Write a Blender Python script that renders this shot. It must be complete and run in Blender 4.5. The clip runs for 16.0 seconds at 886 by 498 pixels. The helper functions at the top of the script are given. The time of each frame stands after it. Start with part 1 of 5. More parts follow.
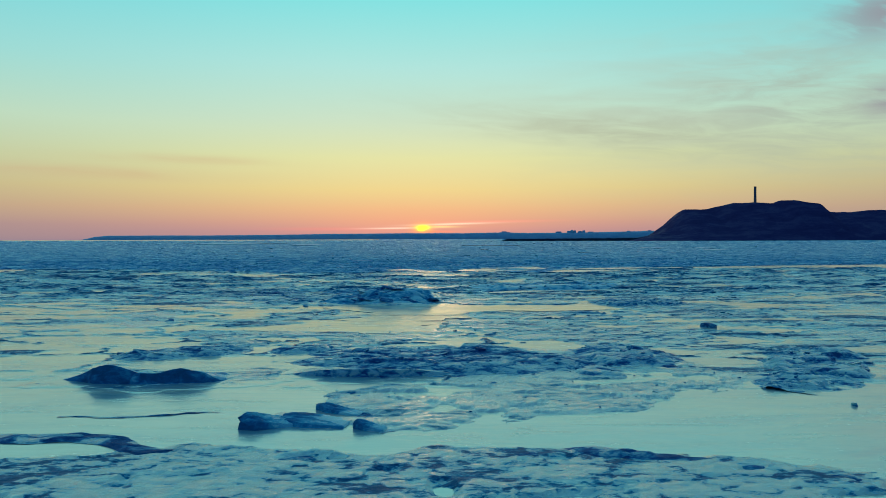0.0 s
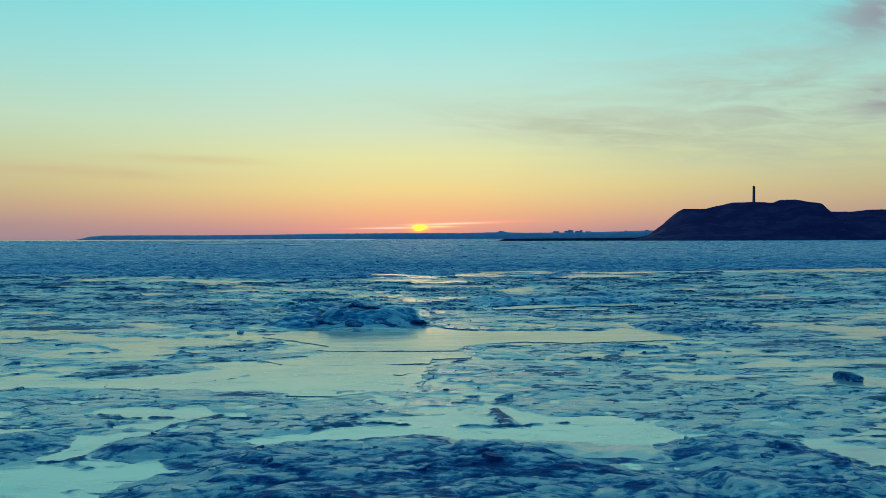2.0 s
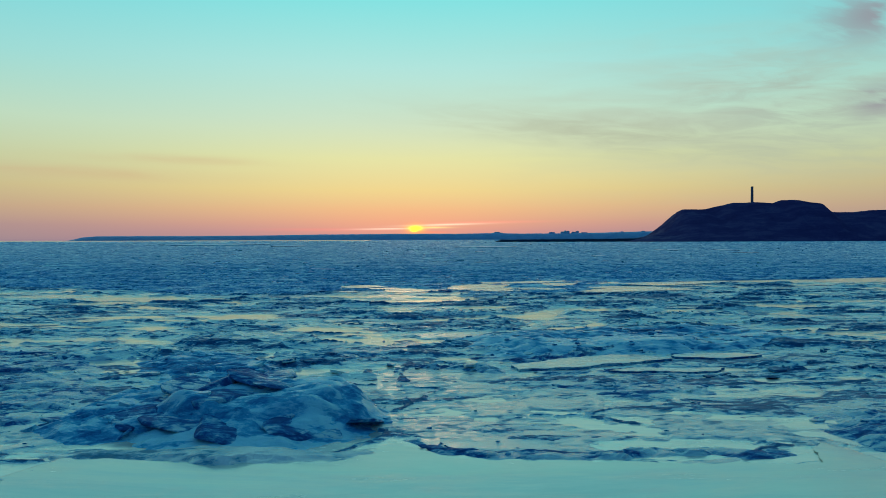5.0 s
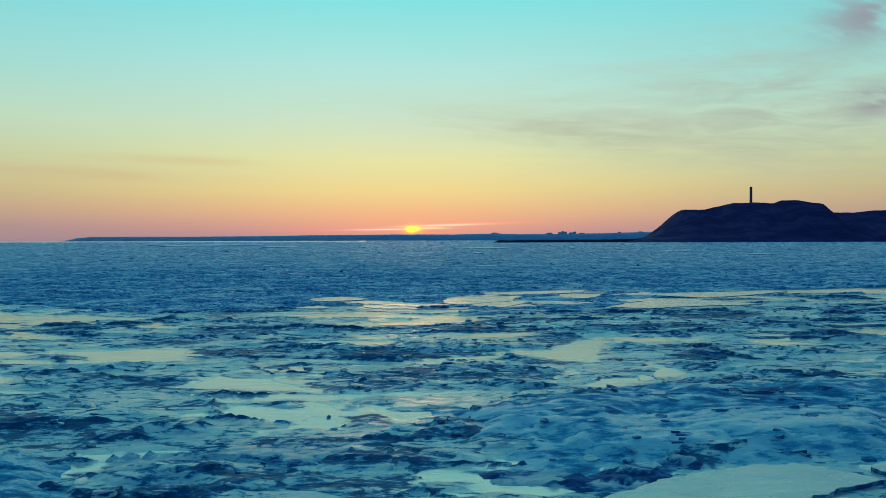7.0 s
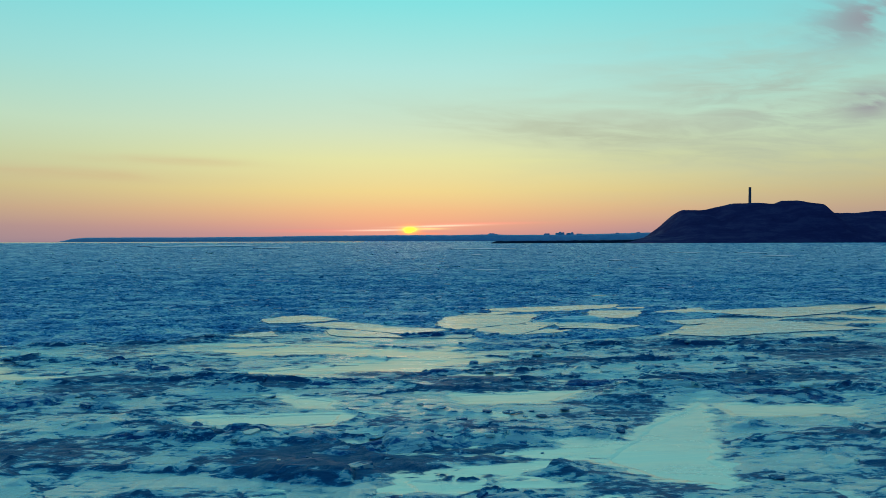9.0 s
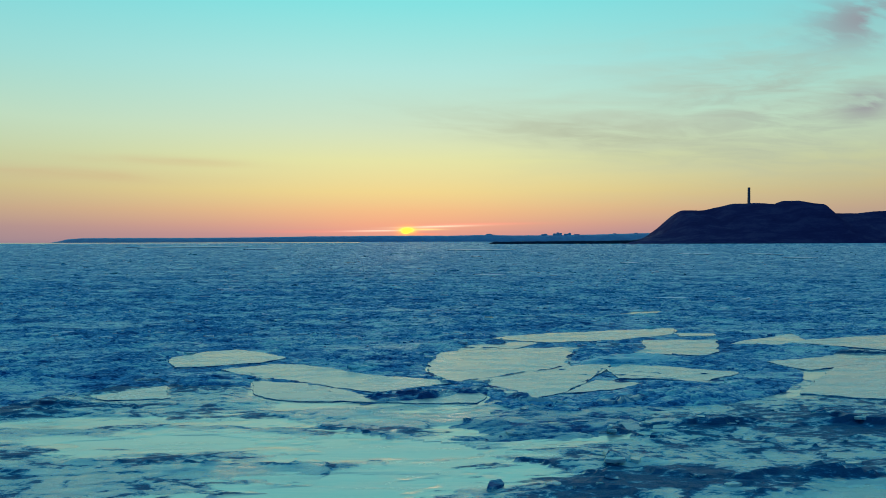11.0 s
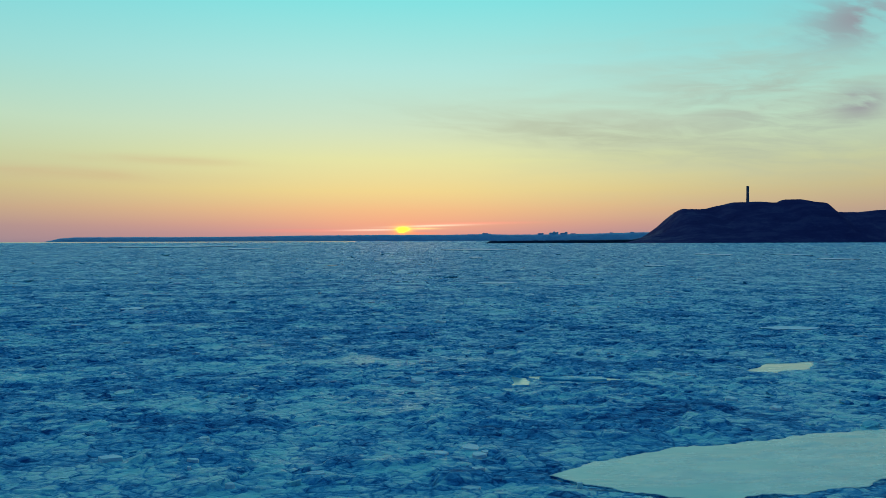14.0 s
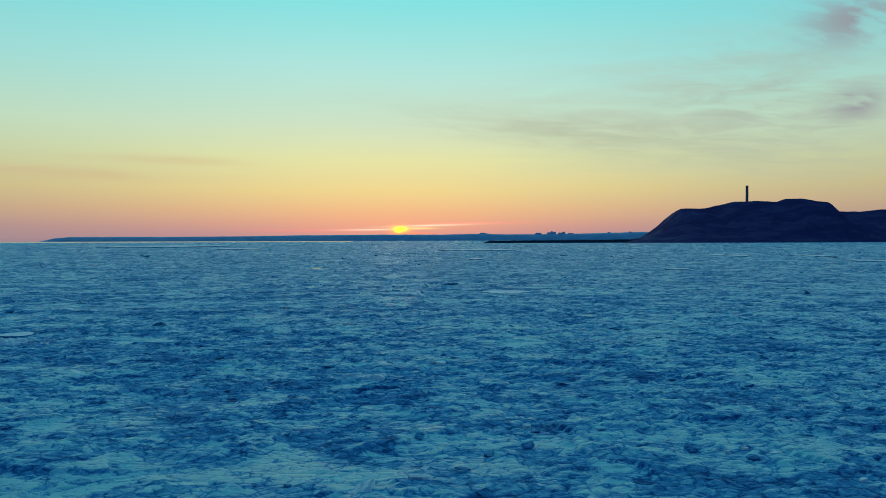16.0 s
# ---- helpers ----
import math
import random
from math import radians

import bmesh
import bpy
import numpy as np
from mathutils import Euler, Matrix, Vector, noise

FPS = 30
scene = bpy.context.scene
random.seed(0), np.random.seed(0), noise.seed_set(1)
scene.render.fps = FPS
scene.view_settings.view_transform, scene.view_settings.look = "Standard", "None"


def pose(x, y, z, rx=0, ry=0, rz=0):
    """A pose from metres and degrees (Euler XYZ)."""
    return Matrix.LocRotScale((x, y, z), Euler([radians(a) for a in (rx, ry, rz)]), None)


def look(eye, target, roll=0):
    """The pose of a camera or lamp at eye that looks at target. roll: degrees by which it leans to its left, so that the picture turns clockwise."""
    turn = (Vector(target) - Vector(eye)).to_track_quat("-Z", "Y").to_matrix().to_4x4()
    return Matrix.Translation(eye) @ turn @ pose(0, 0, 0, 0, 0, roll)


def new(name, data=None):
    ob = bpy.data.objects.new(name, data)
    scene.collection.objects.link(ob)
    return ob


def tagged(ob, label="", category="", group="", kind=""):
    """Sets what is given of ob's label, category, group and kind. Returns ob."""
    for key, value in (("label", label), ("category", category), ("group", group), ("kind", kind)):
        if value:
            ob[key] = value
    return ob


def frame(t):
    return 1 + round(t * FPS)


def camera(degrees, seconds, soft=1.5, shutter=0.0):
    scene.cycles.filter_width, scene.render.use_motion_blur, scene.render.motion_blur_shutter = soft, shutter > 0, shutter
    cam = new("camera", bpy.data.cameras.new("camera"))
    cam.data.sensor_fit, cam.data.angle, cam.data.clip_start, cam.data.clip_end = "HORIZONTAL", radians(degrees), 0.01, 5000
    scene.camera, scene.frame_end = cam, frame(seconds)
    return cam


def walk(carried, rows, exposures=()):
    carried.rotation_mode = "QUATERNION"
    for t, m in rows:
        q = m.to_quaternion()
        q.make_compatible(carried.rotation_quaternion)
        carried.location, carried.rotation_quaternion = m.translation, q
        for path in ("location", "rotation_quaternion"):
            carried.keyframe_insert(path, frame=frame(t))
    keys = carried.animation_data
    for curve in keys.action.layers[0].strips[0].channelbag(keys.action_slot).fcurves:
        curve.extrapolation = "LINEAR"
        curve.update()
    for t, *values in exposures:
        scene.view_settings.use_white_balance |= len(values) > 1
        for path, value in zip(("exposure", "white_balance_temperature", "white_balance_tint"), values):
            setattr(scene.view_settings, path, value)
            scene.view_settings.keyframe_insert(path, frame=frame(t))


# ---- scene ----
import itertools

# ------------------------------------------------------------------ camera
cam = camera(70, 16.0, soft=0.7)
ROLL = -0.16
PATH = [
    (0, (0.01, 0.00, 6.00), -0.969, -0.030), (1, (0.29, 7.86, 6.01), -0.926, -0.161),
    (2, (0.57, 15.72, 6.02), -0.989, -0.292), (3, (0.84, 23.57, 6.03), -0.986, -0.422),
    (4, (1.11, 31.41, 6.04), -0.928, -0.552), (5, (1.37, 39.25, 6.05), -0.910, -0.682),
    (6, (1.63, 47.08, 6.07), -0.900, -0.811), (7, (1.88, 54.90, 6.08), -0.856, -0.940),
    (8, (2.13, 62.70, 6.10), -0.827, -1.068), (9, (2.37, 70.49, 6.12), -0.791, -1.195),
    (10, (2.61, 78.26, 6.14), -0.763, -1.321), (11, (2.84, 86.01, 6.17), -0.738, -1.446),
    (12, (3.07, 93.75, 6.19), -0.746, -1.570), (13, (3.29, 101.46, 6.22), -0.768, -1.693),
    (14, (3.51, 109.15, 6.25), -0.815, -1.815), (15, (3.72, 116.82, 6.29), -0.859, -1.935),
    (16, (3.93, 124.45, 6.32), -0.839, -2.053)]
walk(cam, [(t, pose(*eye, 90 + tilt, 0, yaw) @ pose(0, 0, 0, 0, 0, ROLL)) for t, eye, tilt, yaw in PATH])

# ------------------------------------------------------------------ sky and sun
SUN_AZ, SUN_EL = -1.8, 0.95


def lin(c):
    return tuple((x / 12.92 if x <= 0.04045 else ((x + 0.055) / 1.055) ** 2.4) for x in c)


class Nodes:
    """A small wrapper for writing node trees."""

    def __init__(self, tree):
        self.tree = tree

    def put(self, socket, value):
        if isinstance(value, bpy.types.NodeSocket):
            self.tree.links.new(value, socket)
        elif isinstance(value, tuple) and len(value) == 3 and socket.type == "RGBA":
            socket.default_value = (*value, 1)
        else:
            socket.default_value = value

    def math(self, op, a, b=0.0, c=0.0, clamp=False):
        n = self.tree.nodes.new("ShaderNodeMath")
        n.operation, n.use_clamp = op, clamp
        for s, v in zip(n.inputs, (a, b, c)):
            self.put(s, v)
        return n.outputs[0]

    def mix(self, f, a, b, kind="MIX"):
        n = self.tree.nodes.new("ShaderNodeMix")
        n.data_type, n.blend_type, n.clamp_factor = "RGBA", kind, True
        self.put(n.inputs[0], f), self.put(n.inputs[6], a), self.put(n.inputs[7], b)
        return n.outputs[2]

    def ramp(self, f, stops, ease="LINEAR"):
        n = self.tree.nodes.new("ShaderNodeValToRGB")
        r = n.color_ramp
        r.interpolation = ease
        r.elements[0].position, r.elements[1].position = stops[0][0], stops[-1][0]
        r.elements[0].color, r.elements[1].color = (*stops[0][1], 1), (*stops[-1][1], 1)
        for p, c in stops[1:-1]:
            r.elements.new(p).color = (*c, 1)
        self.put(n.inputs[0], f)
        return n.outputs[0]

    def noise(self, vector, scale, detail=4.0, rough=0.55, distortion=0.0):
        n = self.tree.nodes.new("ShaderNodeTexNoise")
        for k, v in (("Scale", scale), ("Detail", detail), ("Roughness", rough), ("Distortion", distortion)):
            n.inputs[k].default_value = v
        self.put(n.inputs["Vector"], vector)
        return n.outputs[0]

    def scaled(self, vector, s):
        n = self.tree.nodes.new("ShaderNodeMapping")
        n.inputs["Scale"].default_value = s
        self.put(n.inputs["Vector"], vector)
        return n.outputs[0]

    def span(self, f, lo, hi):
        n = self.tree.nodes.new("ShaderNodeMapRange")
        n.interpolation_type = "SMOOTHSTEP"
        self.put(n.inputs["Value"], f)
        n.inputs["From Min"].default_value, n.inputs["From Max"].default_value = lo, hi
        return n.outputs[0]


world = bpy.data.worlds.new("dusk_sky")
scene.world = world
world.use_nodes = True
W = Nodes(world.node_tree)
way = world.node_tree.nodes.new("ShaderNodeTexCoord").outputs["Generated"]
sep = world.node_tree.nodes.new("ShaderNodeSeparateXYZ")
W.put(sep.inputs[0], way)
wx, wy, wz = sep.outputs
deg = 180 / math.pi
az = W.math("MULTIPLY", W.math("ARCTAN2", wx, wy), deg)
el = W.math("MULTIPLY", W.math("ARCSINE", wz), deg)
height = W.math("SQRT", wz, clamp=True)


def heights(stops):
    return [(math.sqrt(math.sin(radians(max(e, 0)))), lin(c)) for e, c in stops]


toward = W.ramp(height, heights([
    (0, (0.66, 0.51, 0.57)), (0.7, (0.76, 0.57, 0.57)), (1.5, (0.84, 0.63, 0.55)), (2.7, (0.89, 0.72, 0.54)),
    (4.4, (0.90, 0.82, 0.56)), (7.2, (0.87, 0.88, 0.65)), (10.3, (0.79, 0.88, 0.77)), (15, (0.68, 0.89, 0.86)),
    (20.5, (0.51, 0.88, 0.88)), (30, (0.53, 0.83, 0.84)), (50, (0.38, 0.66, 0.74)), (90, (0.20, 0.48, 0.68))]))
flank = W.ramp(height, heights([
    (0, (0.60, 0.53, 0.57)), (1.2, (0.66, 0.56, 0.56)), (2.6, (0.74, 0.64, 0.54)), (4.2, (0.77, 0.72, 0.55)),
    (6.4, (0.76, 0.79, 0.63)), (9.5, (0.73, 0.85, 0.75)), (14, (0.60, 0.85, 0.83)), (20.5, (0.44, 0.83, 0.86)),
    (30, (0.46, 0.78, 0.82)), (50, (0.34, 0.62, 0.72)), (90, (0.20, 0.48, 0.68))]))
away = W.ramp(height, heights([
    (0, (0.10, 0.17, 0.32)), (6, (0.10, 0.19, 0.36)), (14, (0.09, 0.23, 0.42)), (30, (0.09, 0.31, 0.52)),
    (50, (0.13, 0.39, 0.62)), (90, (0.20, 0.48, 0.68))]))
side = W.span(W.math("COSINE", W.math("RADIANS", W.math("SUBTRACT", az, SUN_AZ))), -0.6, 0.75)
turned = W.math("ABSOLUTE", W.math("SUBTRACT", az, SUN_AZ))
sky = W.mix(side, away, W.mix(W.span(turned, 4.0, 42.0), toward, flank))


def bump2(a, e, wide, high, slope=0.0):
    """A soft spot in the sky at azimuth a and elevation e, in degrees."""
    da = W.math("SUBTRACT", az, a)
    de = W.math("SUBTRACT", W.math("SUBTRACT", el, e), W.math("MULTIPLY", da, slope))
    q = W.math("ADD", W.math("POWER", W.math("ABSOLUTE", W.math("DIVIDE", da, wide)), 2.0),
               W.math("POWER", W.math("ABSOLUTE", W.math("DIVIDE", de, high)), 2.0))
    return W.math("EXPONENT", W.math("MULTIPLY", q, -1.0))


# thin clouds: streaky noise inside soft spots
comb = world.node_tree.nodes.new("ShaderNodeCombineXYZ")
W.put(comb.inputs[0], W.math("ADD", az, W.math("MULTIPLY", el, 1.5)))
W.put(comb.inputs[1], el)
streak = W.span(W.noise(W.scaled(comb.outputs[0], (0.10, 0.75, 1)), 1.0, 3, 0.5, 0.5), 0.30, 0.74)
puffy = W.span(W.noise(W.scaled(comb.outputs[0], (0.45, 0.6, 1)), 1.0, 4, 0.5), 0.34, 0.56)
veil = W.math("MULTIPLY", bump2(22, 10.5, 14, 5), streak)
sky = W.mix(W.math("MULTIPLY", veil, 0.55), sky, lin((0.71, 0.75, 0.68)))
lean = world.node_tree.nodes.new("ShaderNodeCombineXYZ")
W.put(lean.inputs[0], W.math("SUBTRACT", az, W.math("MULTIPLY", el, 2.0)))
W.put(lean.inputs[1], W.math("ADD", el, W.math("MULTIPLY", az, 0.14)))
strand = W.span(W.noise(W.scaled(lean.outputs[0], (0.13, 0.85, 1)), 1.0, 6, 0.6, 0.8), 0.32, 0.70)
wisp = W.math("MULTIPLY", bump2(15.5, 9.1, 15, 1.6, -0.13), W.math("ADD", W.math("MULTIPLY", strand, 0.70), 0.30))
fan = W.math("MULTIPLY", bump2(30, 10.6, 9, 4.2, -0.1), strand)
sky = W.mix(W.math("MULTIPLY", fan, 0.75), sky, lin((0.66, 0.71, 0.66)))
sky = W.mix(W.math("MULTIPLY", wisp, 0.70), sky, lin((0.68, 0.71, 0.62)))
low = W.math("MULTIPLY", W.math("MAXIMUM", bump2(-22, 6.6, 6, 0.40), bump2(-30, 5.3, 9, 0.5)), W.math("MULTIPLY_ADD", streak, 0.35, 0.15))
sky = W.mix(low, sky, lin((0.80, 0.66, 0.52)))
puff = W.math("MULTIPLY", W.math("MAXIMUM", bump2(35.2, 10.1, 1.7, 1.1), bump2(35.0, 16.2, 3.6, 1.9)), W.math("MULTIPLY_ADD", puffy, 0.75, 0.25))
sky = W.mix(W.math("MULTIPLY", puff, 0.85), sky, lin((0.58, 0.56, 0.60)))
# warm glow, pink bands and the setting disc
sky = W.mix(W.math("MULTIPLY", bump2(SUN_AZ, 1.1, 9, 1.5), 0.28), sky, lin((1.0, 0.66, 0.48)))
for a, e, wide, high, slope, f, c in (
        (SUN_AZ - 2.6, 0.92, 3.0, 0.07, 0.012, 0.95, (1.0, 0.90, 0.80)), (SUN_AZ + 2.8, 1.30, 3.6, 0.09, 0.028, 0.95, (1.0, 0.90, 0.78)),
        (SUN_AZ + 1.5, 1.04, 1.6, 0.08, 0.0, 0.95, (1.0, 0.90, 0.60)), (SUN_AZ + 1.2, 0.62, 1.7, 0.08, 0.0, 0.7, (1.0, 0.55, 0.45)),
        (SUN_AZ + 6.5, 1.5, 4.5, 0.12, 0.01, 0.5, (1.0, 0.62, 0.55)), (SUN_AZ - 8.0, 0.85, 5.0, 0.16, 0.0, 0.4, (0.95, 0.55, 0.52))):
    sky = W.mix(W.math("MULTIPLY", bump2(a, e, wide, high, slope), f), sky, lin(c))
sky = W.mix(W.math("MULTIPLY", bump2(SUN_AZ, 0.92, 0.9, 0.45), 0.7), sky, (1.2, 0.55, 0.12))
disc = W.math("MINIMUM", W.math("MULTIPLY", W.math("MAXIMUM", bump2(SUN_AZ, 0.98, 0.48, 0.18), bump2(SUN_AZ - 0.12, 0.82, 0.30, 0.13)), 1.8), 1.0)
sky = W.mix(disc, sky, (2.0, 1.6, 0.10))
air = world.node_tree.nodes.new("ShaderNodeTexSky")
air.sky_type, air.sun_disc, air.sun_elevation, air.sun_rotation = "NISHITA", False, radians(SUN_EL), radians(SUN_AZ)
background = world.node_tree.nodes["Background"]
W.put(background.inputs[0], W.mix(0.006, sky, air.outputs[0], "ADD"))
background.inputs[1].default_value = 1.0

sun = bpy.data.lights.new("sun", "SUN")
sun.energy, sun.angle, sun.color = 0.05, radians(10), (1.0, 0.62, 0.36)
sun_lamp = new("sun", sun)
sa, se = radians(SUN_AZ), radians(1.0)
sun_lamp.matrix_world = look((0, 0, 50), (-math.sin(sa) * 50, -math.cos(sa) * 50, 50 - math.tan(se) * 50))


# ------------------------------------------------------------------ materials
def material(name):
    m = bpy.data.materials.new(name)
    m.use_nodes = True
    t = Nodes(m.node_tree)
    where = m.node_tree.nodes.new("ShaderNodeNewGeometry").outputs["Position"]
    return m, t, m.node_tree.nodes["Principled BSDF"], where


def bumped(t, shader, f, strength, distance):
    n = t.tree.nodes.new("ShaderNodeBump")
    n.inputs["Strength"].default_value, n.inputs["Distance"].default_value = strength, distance
    t.put(n.inputs["Height"], f)
    t.put(shader.inputs["Normal"], n.outputs[0])


def smooth_nodes(t, s, p, tints, frosted, ior):
    """Wires a shader as smooth sea ice: a glossy sheet with frost and flow marks."""
    flow = t.noise(t.scaled(p, (0.05, 0.30, 1)), 1.0, 7, 0.62, 1.2)
    frost = t.span(t.noise(t.scaled(p, (0.30, 1.3, 1)), 1.0, 8, 0.68, 0.6), 0.45 - 0.08 * frosted, 0.72 - 0.12 * frosted)
    speck = t.span(t.noise(t.scaled(p, (0.9, 2.4, 1)), 1.0, 8, 0.72, 0.5), 0.66 - 0.12 * frosted, 0.76 - 0.08 * frosted)
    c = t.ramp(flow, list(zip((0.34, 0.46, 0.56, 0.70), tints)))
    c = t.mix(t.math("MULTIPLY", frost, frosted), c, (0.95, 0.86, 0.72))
    blotch = t.span(t.noise(t.scaled(p, (0.7, 1.7, 1)), 1.0, 9, 0.72, 0.8), 0.40, 0.62)
    c = t.mix(t.math("MULTIPLY", blotch, 0.5 * frosted), c, (0.34, 0.52, 0.50))
    t.put(s.inputs["Base Color"], t.mix(t.math("MULTIPLY", speck, frosted), c, (0.26, 0.46, 0.50)))
    t.put(s.inputs["Roughness"], t.math("ADD", 0.10, t.math("ADD", t.math("MULTIPLY", frost, 0.18), t.math("MULTIPLY", blotch, 0.20 * frosted))))
    s.inputs["IOR"].default_value = ior
    s.inputs["Specular Tint"].default_value = (1.0, 0.96, 0.83, 1)
    s.inputs["Specular IOR Level"].default_value = 1.0
    bumped(t, s, t.math("ADD", flow, t.math("MULTIPLY", frost, 0.5)), 0.09 + 0.12 * frosted, 0.05)


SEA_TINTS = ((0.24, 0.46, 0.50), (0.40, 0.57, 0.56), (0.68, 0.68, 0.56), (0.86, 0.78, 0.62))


def smooth_ice_material(name, tints, frosted, ior):
    m, t, s, p = material(name)
    smooth_nodes(t, s, p, tints, frosted, ior)
    return m


def attribute(t, name):
    n = t.tree.nodes.new("ShaderNodeAttribute")
    n.attribute_name = name
    return n.outputs["Fac"]


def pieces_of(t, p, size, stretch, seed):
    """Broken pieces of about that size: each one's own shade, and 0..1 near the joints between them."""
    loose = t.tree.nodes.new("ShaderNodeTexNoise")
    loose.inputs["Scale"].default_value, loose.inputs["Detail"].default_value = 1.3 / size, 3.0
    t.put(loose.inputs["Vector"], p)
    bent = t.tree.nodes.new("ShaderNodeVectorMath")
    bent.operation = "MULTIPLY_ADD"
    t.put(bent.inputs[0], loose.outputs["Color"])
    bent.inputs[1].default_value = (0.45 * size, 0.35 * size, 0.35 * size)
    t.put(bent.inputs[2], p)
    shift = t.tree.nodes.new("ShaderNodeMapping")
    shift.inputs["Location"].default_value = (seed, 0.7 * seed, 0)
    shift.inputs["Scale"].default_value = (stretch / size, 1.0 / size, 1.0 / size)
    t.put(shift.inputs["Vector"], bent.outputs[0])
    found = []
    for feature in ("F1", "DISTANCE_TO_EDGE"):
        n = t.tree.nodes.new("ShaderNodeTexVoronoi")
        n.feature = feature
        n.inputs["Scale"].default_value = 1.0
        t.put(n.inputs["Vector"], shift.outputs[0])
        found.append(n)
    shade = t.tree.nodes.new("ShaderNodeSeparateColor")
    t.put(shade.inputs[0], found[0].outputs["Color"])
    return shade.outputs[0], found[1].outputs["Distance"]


def rough_ice_material(name, dark, mid, light, grain, rough=0.55, relief=0.5, spec=0.25, contrast=1.0, cracks=0.12, ragged=1.0, ior=1.31, grit=0.40, flat=0.6, shard=0.12, size=0.8):
    """Broken or snowy ice. Where its cover thins out (edge near 0) smooth sea ice shows between the last specks."""
    m, t, s, p = material(name)
    big = t.noise(t.scaled(p, (0.28, 0.6, 0.6)), 1.0, 4, 0.55, 0.4)
    fine = t.span(t.noise(t.scaled(p, (flat, 1.5, 1.5)), grain, 9, 0.74, 0.3), 0.30, 0.70)
    f = t.math("ADD", t.math("MULTIPLY", big, 0.20), t.math("MULTIPLY_ADD", fine, grit, 0.5 * (0.40 - grit)))
    f = t.math("ADD", f, t.math("MULTIPLY", attribute(t, "tone"), 0.40))
    relief_of = fine
    if shard:
        own, gap = pieces_of(t, p, size, 0.8 * flat, 3.0)
        own2, gap2 = pieces_of(t, p, 2.6 * size, 0.8 * flat, 7.0)
        open_ = t.span(t.noise(t.scaled(p, (0.5, 1.0, 1.0)), 1.2 / size, 3, 0.6), 0.36, 0.58)
        # dark lines in the colour stand in for shade down in the joints
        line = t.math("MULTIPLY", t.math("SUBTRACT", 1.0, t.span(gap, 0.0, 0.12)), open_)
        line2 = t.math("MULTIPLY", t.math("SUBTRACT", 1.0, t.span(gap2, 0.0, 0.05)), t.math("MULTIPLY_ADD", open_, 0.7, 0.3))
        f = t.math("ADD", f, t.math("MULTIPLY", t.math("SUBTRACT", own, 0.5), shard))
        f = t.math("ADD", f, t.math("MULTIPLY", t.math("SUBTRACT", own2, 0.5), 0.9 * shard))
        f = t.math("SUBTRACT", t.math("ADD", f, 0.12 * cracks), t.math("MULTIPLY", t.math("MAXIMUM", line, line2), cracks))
        relief_of = t.math("ADD", t.math("MULTIPLY", fine, 0.5), t.math("MULTIPLY", t.math("ADD", t.span(gap, 0.0, 0.22), t.math("MULTIPLY", t.span(gap2, 0.0, 0.10), 1.3)), 0.55))
        relief_of = t.math("ADD", relief_of, t.math("MULTIPLY", own, 0.5))
    w = 0.15 / contrast
    deep = tuple(0.7 * v for v in dark)
    t.put(s.inputs["Base Color"], t.ramp(f, [(0.49 - 1.9 * w, deep), (0.49 - w, dark), (0.49, mid), (0.49 + w, light)]))
    gloss = t.span(f, 0.46, 0.62)
    t.put(s.inputs["Roughness"], t.math("SUBTRACT", rough + 0.12, t.math("MULTIPLY", gloss, 0.35), clamp=True))
    s.inputs["Specular IOR Level"].default_value = spec
    t.put(s.inputs["IOR"], t.math("MULTIPLY_ADD", gloss, ior - 1.12, 1.12))
    s.inputs["Specular Tint"].default_value = (0.96, 1.0, 0.86, 1)
    bumped(t, s, relief_of, 0.75 * relief, 0.11)
    if ragged:
        sea = t.tree.nodes.new("ShaderNodeBsdfPrincipled")
        smooth_nodes(t, sea, p, SEA_TINTS, 0.30, 2.9)
        lace = t.noise(t.scaled(p, (0.55, 1.9, 1.0)), 1.3, 8, 0.70, 0.5)
        cover = t.math("ADD", attribute(t, "edge"), t.math("MULTIPLY", t.math("SUBTRACT", lace, 0.5), 2.2 * ragged))
        blend = t.tree.nodes.new("ShaderNodeMixShader")
        t.put(blend.inputs[0], t.span(cover, -0.06, 0.14))
        t.put(blend.inputs[1], sea.outputs[0])
        t.put(blend.inputs[2], s.outputs[0])
        t.put(t.tree.nodes["Material Output"].inputs["Surface"], blend.outputs[0])
    return m


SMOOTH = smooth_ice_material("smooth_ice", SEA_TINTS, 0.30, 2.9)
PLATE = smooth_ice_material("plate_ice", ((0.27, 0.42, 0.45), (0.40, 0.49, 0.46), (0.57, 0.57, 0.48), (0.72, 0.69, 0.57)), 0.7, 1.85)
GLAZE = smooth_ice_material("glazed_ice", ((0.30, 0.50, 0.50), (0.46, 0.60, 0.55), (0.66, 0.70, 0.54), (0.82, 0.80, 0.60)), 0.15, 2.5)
RUBBLE = rough_ice_material("rubble_ice", (0.017, 0.20, 0.37), (0.13, 0.55, 0.63), (0.66, 0.92, 0.80), 2.4, 0.36, 0.7, 1.0, 1.9, 0.16, ior=2.0, grit=0.42, shard=0.12, size=0.75)
FLOE = rough_ice_material("rubble_floe", (0.022, 0.15, 0.36), (0.10, 0.42, 0.56), (0.46, 0.76, 0.74), 2.2, 0.45, 0.8, 0.7, 1.3, 0.14, ior=1.6, grit=0.38, shard=0.12, size=0.6)
CRUST = rough_ice_material("snow_crust", (0.10, 0.36, 0.46), (0.50, 0.68, 0.62), (0.88, 0.84, 0.70), 2.6, 0.28, 0.4, 1.0, 1.6, 0.08, ior=1.9, grit=0.40, shard=0.06, size=0.9)
